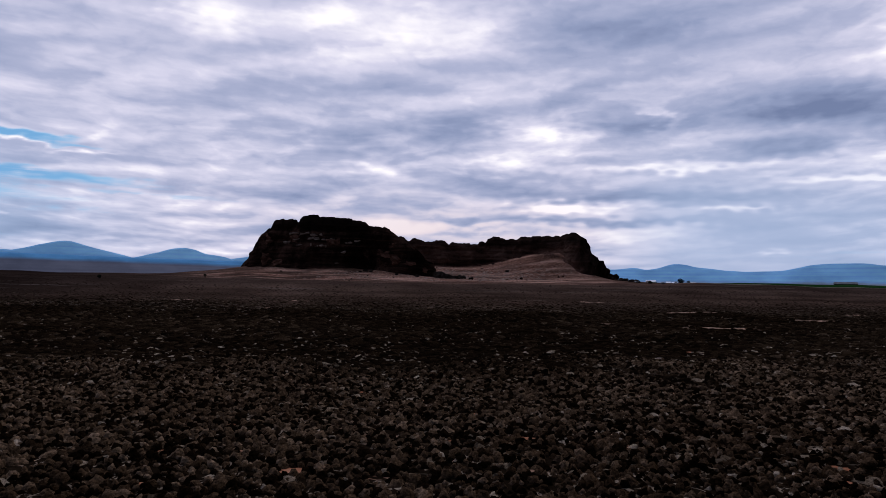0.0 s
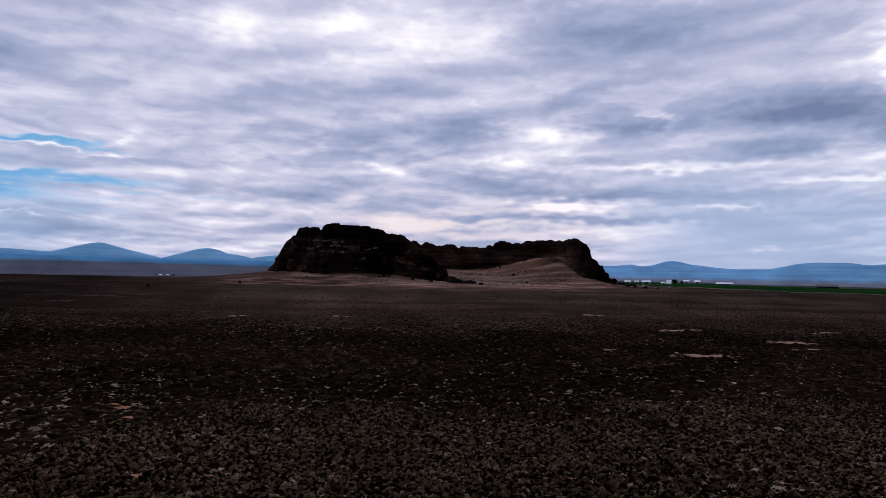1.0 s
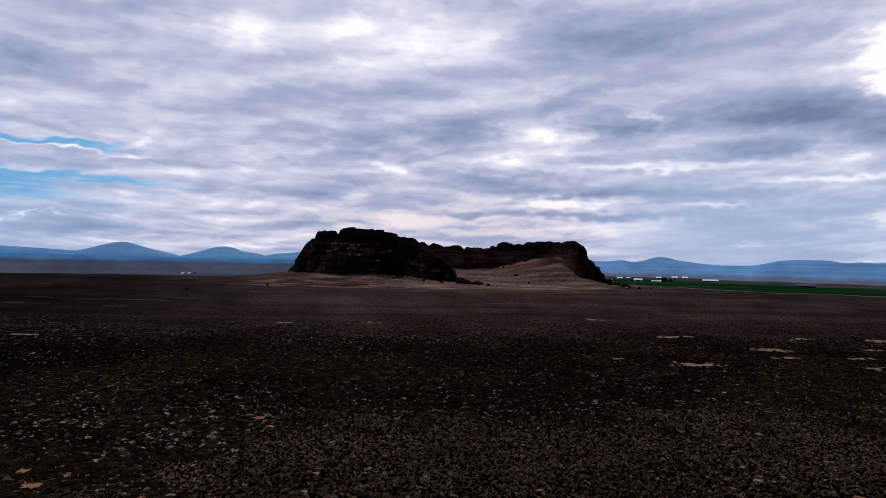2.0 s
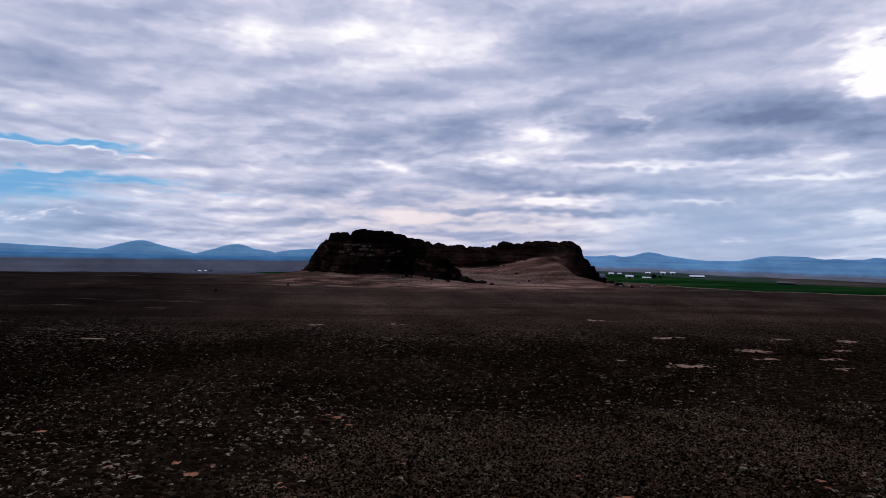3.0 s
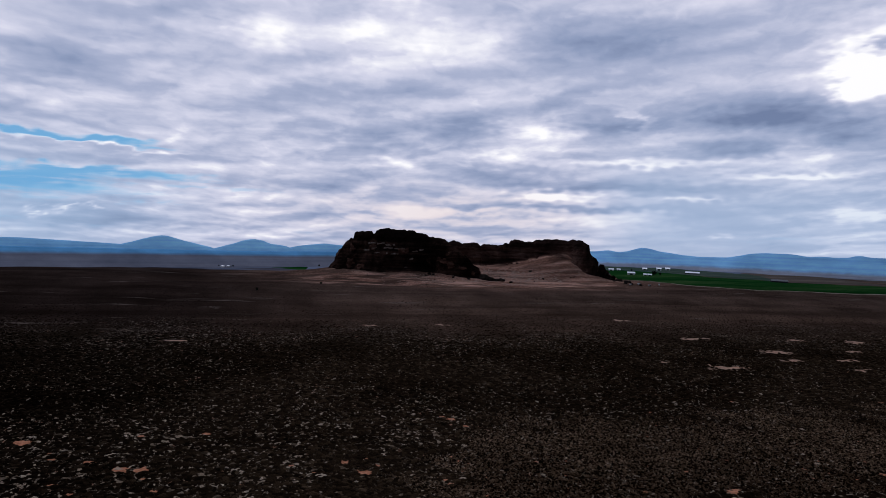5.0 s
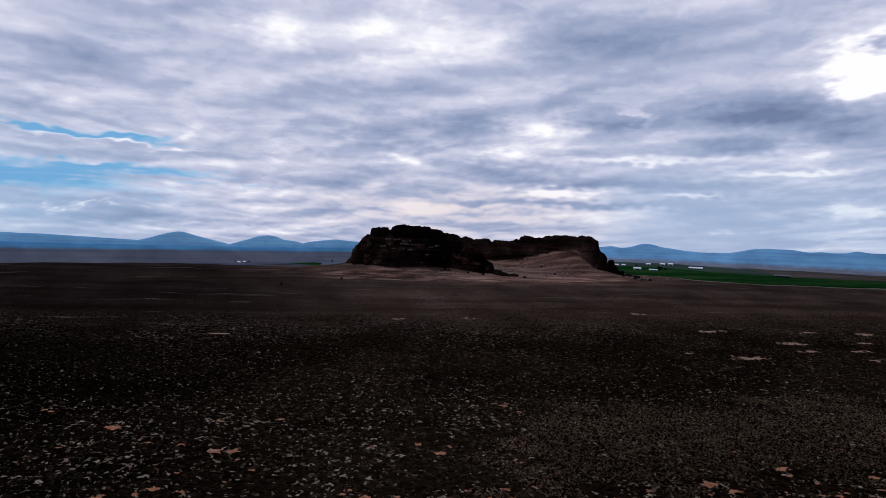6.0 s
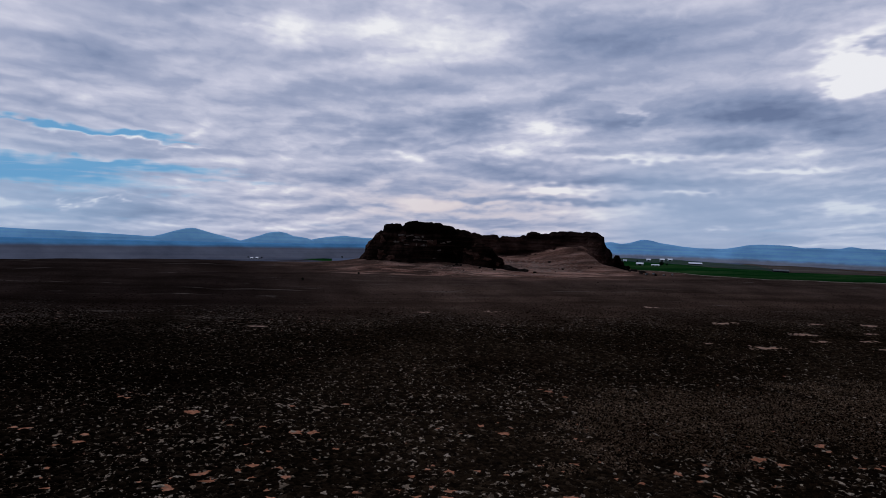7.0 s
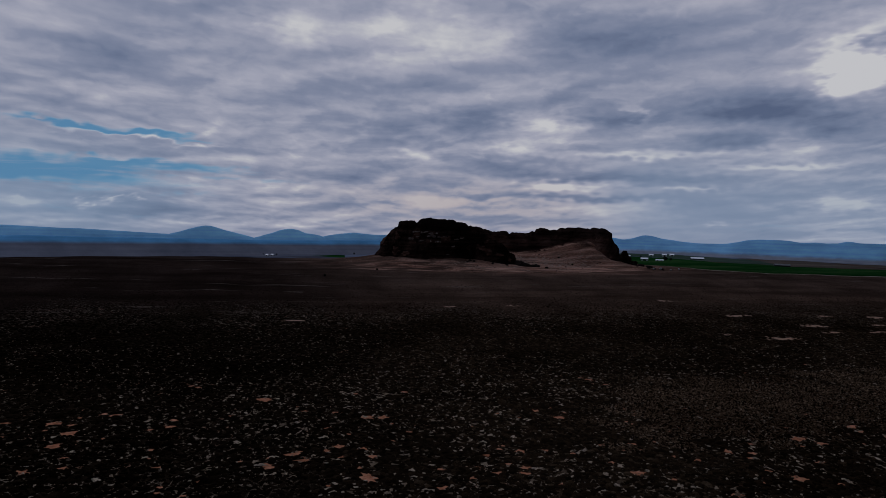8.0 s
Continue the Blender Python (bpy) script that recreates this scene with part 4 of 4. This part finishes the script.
def leafy_tree(at, h, seed, label):
    """A short tapered trunk with limbs and an uneven crown of leaf clumps."""
    r = random.Random(seed)
    t = thing("tree", label, "tree", "", at)
    bm = bmesh.new()
    bmesh.ops.create_cone(bm, cap_ends=True, segments=8, radius1=h * 0.06, radius2=h * 0.025, depth=h * 0.6, matrix=Matrix.Translation((0, 0, h * 0.28)))
    for k in range(5):
        a = r.uniform(0, 6.28)
        m = Matrix.Translation((0, 0, h * (0.3 + 0.07 * k))) @ Euler((0, radians(50), a)).to_matrix().to_4x4() @ Matrix.Translation((0, 0, h * 0.15))
        bmesh.ops.create_cone(bm, cap_ends=True, segments=5, radius1=h * 0.02, radius2=h * 0.006, depth=h * 0.32, matrix=m)
    part("trunk", bm, M_BARN, t)
    bm = bmesh.new()
    for k in range(420):
        d = Vector((r.gauss(0, 1), r.gauss(0, 1), r.gauss(0, 0.9))).normalized() * (r.uniform(0.25, 1) ** 0.6)
        c = Vector((d.x * h * 0.4, d.y * h * 0.4, h * 0.62 + d.z * h * 0.38)) * (1 + 0.15 * noise.noise(d * 2.5 + Vector((seed, 0, 0))))
        u, w = Vector((r.gauss(0, 1), r.gauss(0, 1), r.gauss(0, 1))).normalized(), Vector((r.gauss(0, 1), r.gauss(0, 1), r.gauss(0, 1))).normalized()
        s1 = h * r.uniform(0.03, 0.065)
        bm.faces.new([bm.verts.new(c + p) for p in (u * s1, w * s1, -u * s1, -w * s1)])
    part("crown", bm, M_TREE, t, "dense dark green crown")
    return t


for i, (x, y, h) in enumerate([(206.5, 70, 5.0), (209, 72, 4.6), (213.5, 70, 3.4), (409, 150, 4.0), (214, 130, 2.6), (-205, 58, 2.2), (-193.5, 61, 2.0), (-120, 92, 2.4)]):
    leafy_tree((x, y, float(land(x, y)) - 0.05), h, i, "dark leafy tree among the farm buildings")
for i, (x, y, h) in enumerate([(-165, -102, 2.4), (-124, -70, 2.2)]):
    leafy_tree((x, y, float(land(x, y)) - 0.05), h, 30 + i, "small dark juniper on the open plain")


def parked_van(at, turn, length):
    """A small white van seen from far off."""
    t = thing("parked_van", "white van parked by the field below the rock", "vehicle", "parked vehicles", at, turn)
    w, h = length * 0.42, length * 0.42
    bm = bmesh.new()
    box(bm, -length / 2, length / 2, -w / 2, w / 2, 0.3, h)
    bmesh.ops.bevel(bm, geom=bm.edges[:], offset=0.18, segments=2, affect="EDGES")
    part("body", bm, M_WHITE, t)
    for sx in (-0.33, 0.33):
        for sy in (-1, 1):
            bm = bmesh.new()
            bmesh.ops.create_cone(bm, cap_ends=True, segments=12, radius1=0.33, radius2=0.33, depth=0.22, matrix=Matrix.LocRotScale((sx * length, sy * w / 2, 0.33), Euler((radians(90), 0, 0)), None))
            part("wheel", bm, M_BARN, t)
    for sy in (-1, 1):
        bm = bmesh.new()
        box(bm, -length * 0.1, length * 0.42, sy * w / 2 - 0.02, sy * w / 2 + 0.02, h * 0.6, h * 0.88)
        part("window", bm, M_BARN, t)
    return t


for x, y, a, ln in [(123, -43, 20, 2.6), (132.2, -39, 40, 3.4), (139, -44, 10, 2.4), (149.2, -40.5, 60, 3.4)]:
    parked_van((x, y, float(land(x, y)) + 0.02), a, ln)

# ---- sagebrush of the foreground ----
SPOTS = np.random.RandomState(77)
SPOT_Y = SPOTS.uniform(-470, -335, 2300)
SPOT_X = SPOTS.uniform(-330, 150, 2300)


def start_zone(x, y):
    """1 round the start of the flight, where smaller, closer, paler plants are fitted to the camera's view."""
    x, y = np.asarray(x, float), np.asarray(y, float)
    edge = 6 * wave_field(x, y, 22, 91)
    return sstep(-118, -100, x + edge - 0.35 * (y + 400)) * (1 - sstep(28, 48, x + edge - 0.5 * (y + 400))) * sstep(-424, -412, y + edge) * (1 - sstep(-372, -340, y + edge))


SPOT_R = np.clip(SPOTS.lognormal(-0.22, 0.36, 2300), 0.35, 1.6) * (1 - 0.62 * start_zone(SPOT_X, SPOT_Y))
some = SPOTS.uniform(0, 1, 2300) < (0.14 + 0.5 * sstep(0.0, 1.3, wave_field(SPOT_X, SPOT_Y, 34, 78))) * (1 - 0.92 * sstep(-408, -362, SPOT_Y))
SPOT_X, SPOT_Y, SPOT_R = SPOT_X[some], SPOT_Y[some], SPOT_R[some]


def in_spots(xs, ys):
    """True where a shrub would stand on a patch of bare earth."""
    hit = np.zeros(len(xs), bool)
    order = np.argsort(ys)
    sy = ys[order]
    for x, y, r in zip(SPOT_X, SPOT_Y, SPOT_R):
        a, b = np.searchsorted(sy, [y - r, y + r])
        k = order[a:b]
        hit[k] |= ((xs[k] - x) / (1.25 * r)) ** 2 + ((ys[k] - y) / r) ** 2 < 1
    return hit


def bare_earth():
    """Low starry patches of pink earth that run out between the shrubs, as one mesh."""
    r = np.random.RandomState(79)
    verts, faces = [], []
    for x, y, q in zip(SPOT_X, SPOT_Y, SPOT_R):
        n0, k = len(verts), 13
        a = (np.arange(k) + r.uniform(-0.3, 0.3, k)) * 2 * np.pi / k
        d = q * np.where(r.uniform(0, 1, k) < 0.35, r.uniform(1.1, 1.7, k), r.uniform(0.5, 0.95, k))
        px, py = x + 1.25 * d * np.cos(a), y + d * np.sin(a)
        pz = land(px, py) + 0.02
        verts.append((x, y, float(land(x, y)) + 0.09))
        verts += list(zip(px.tolist(), py.tolist(), pz.tolist()))
        faces += [(n0, n0 + 1 + i, n0 + 1 + (i + 1) % k) for i in range(k)]
    ob = mesh_object("bare_earth", verts, faces, M_EARTH, smooth=True)
    return tagged(ob, "pinkish bare earth between the sagebrush", "soil", kind="stuff")


bare_earth()


def sagebrush(x0, x1, y0, y1, spacing, seed, fill, tall, keep_start=None, thin=0.0, sides=5):
    """A stand of shrubs over a stretch of the plain."""
    r = np.random.RandomState(seed)
    xs, ys = np.meshgrid(np.arange(x0, x1, spacing), np.arange(y0, y1, spacing * 0.87))
    xs = xs + (np.arange(xs.shape[0]) % 2)[:, None] * spacing / 2
    xs, ys = xs.ravel() + r.uniform(-0.34, 0.34, xs.size) * spacing, ys.ravel() + r.uniform(-0.3, 0.3, xs.size) * spacing
    seen = (xs > -215 - 0.62 * (ys + 567) - 22) & (xs < -206 + 1.25 * (ys + 567) + 30)
    xs, ys = xs[seen], ys[seen]
    start_share = start_zone(xs, ys)
    open_ground = bareness(xs, ys) > 0.36 + 0.25 * wave_field(xs, ys, 3.0, 57)
    keep = ~open_ground & (r.uniform(0, 1, len(xs)) > 0.02 + thin * (ys - y0) / (y1 - y0)) & ~in_spots(xs, ys)
    if keep_start is not None:
        keep &= (start_share > r.uniform(0.2, 0.8, len(xs))) == keep_start
    xs, ys, start_share = xs[keep], ys[keep], start_share[keep]
    size = np.clip(r.lognormal(0, 0.25, len(xs)), 0.5, 1.7) * (1 - 0.6 * min(1.0, thin) * (ys - y0) / (y1 - y0))
    loose = 1 - 0.10 * sstep(-0.3, 1.2, wave_field(xs, ys, 26, 52))          # sparser drifts, where more soil shows
    ob = scatter_domes("sagebrush", xs, ys, fill * spacing * size * loose, tall * spacing * size * r.uniform(0.7, 1.2, len(xs)), M_BUSH, seed + 1, sides, pale_start=start_share if keep_start else None)
    return tagged(ob, "dense dark grey-green sagebrush with pale gaps of soil", "sagebrush", kind="stuff")


sagebrush(-140, 70, -430, -336, 0.5, 61, 0.62, 0.5, True, sides=4)
sagebrush(-345, 80, -470, -336, 1.12, 62, 0.66, 0.20, False)
sagebrush(-400, 170, -336, -268, 1.25, 64, 0.66, 0.22)
sagebrush(-430, 230, -268, -165, 1.35, 63, 0.66, 0.22, thin=1.0, sides=4)
sagebrush(-430, 270, -205, -62, 2.5, 65, 0.27, 0.08, thin=0.7, sides=4)


def dry_grass(count, x0, x1, y0, y1, radius, seed):
    """Pale bunch grass in broken threads between the shrubs."""
    r = np.random.RandomState(seed)
    xs, ys = r.uniform(x0, x1, count), r.uniform(y0, y1, count)
    thread = np.abs(wave_field(xs, ys * 0.7, 5.5, 97, 22))
    drift = sstep(-0.9, 0.9, wave_field(xs, ys, 40, 98))
    chance = (0.12 + 0.75 * (1 - sstep(0.12, 0.42, thread))) * (0.35 + 0.65 * drift) * (0.15 + 0.85 * sstep(-240, -165, xs + 0.3 * (ys + 430))) * (1 - 0.3 * sstep(-50, 40, xs)) * (1 - 0.8 * sstep(-365, -285, ys))
    keep = (r.uniform(0, 1, count) < chance) & (bareness(xs, ys) < 0.3)
    xs, ys = xs[keep], ys[keep]
    size = radius * np.clip(r.lognormal(0, 0.4, len(xs)), 0.4, 2.2) * (1 - 0.25 * start_zone(xs, ys)) * (1 - 0.35 * sstep(-360, -320, ys))
    ob = scatter_domes("dry_grass", xs, ys, size, 0.14 + 0.22 * size * r.uniform(0.4, 1.0, len(xs)), M_GRASS, seed + 1, 6, ragged=True)
    return tagged(ob, "pale dry bunch grass between the shrubs", "grass", kind="stuff")


dry_grass(88000, -330, 70, -465, -270, 0.46, 83)

# the same scrub, coarser, away from the flight line
r = np.random.RandomState(71)
ox, oy = np.meshgrid(np.arange(-460, 330, 2.6), np.arange(-690, -230, 2.4))
ox, oy = ox.ravel() + r.uniform(-0.8, 0.8, ox.size), oy.ravel() + r.uniform(-0.8, 0.8, oy.size)
inside = (oy > -470) & (ox > -237 - 0.62 * (oy + 567)) & (ox < -176 + 1.25 * (oy + 567)) & (ox > -400) & (ox < 170)
ox, oy = ox[~inside], oy[~inside]
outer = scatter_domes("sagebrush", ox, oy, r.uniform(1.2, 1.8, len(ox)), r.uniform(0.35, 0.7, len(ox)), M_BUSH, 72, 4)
tagged(outer, "thick dark sagebrush spreading over the plain", "sagebrush", kind="stuff")
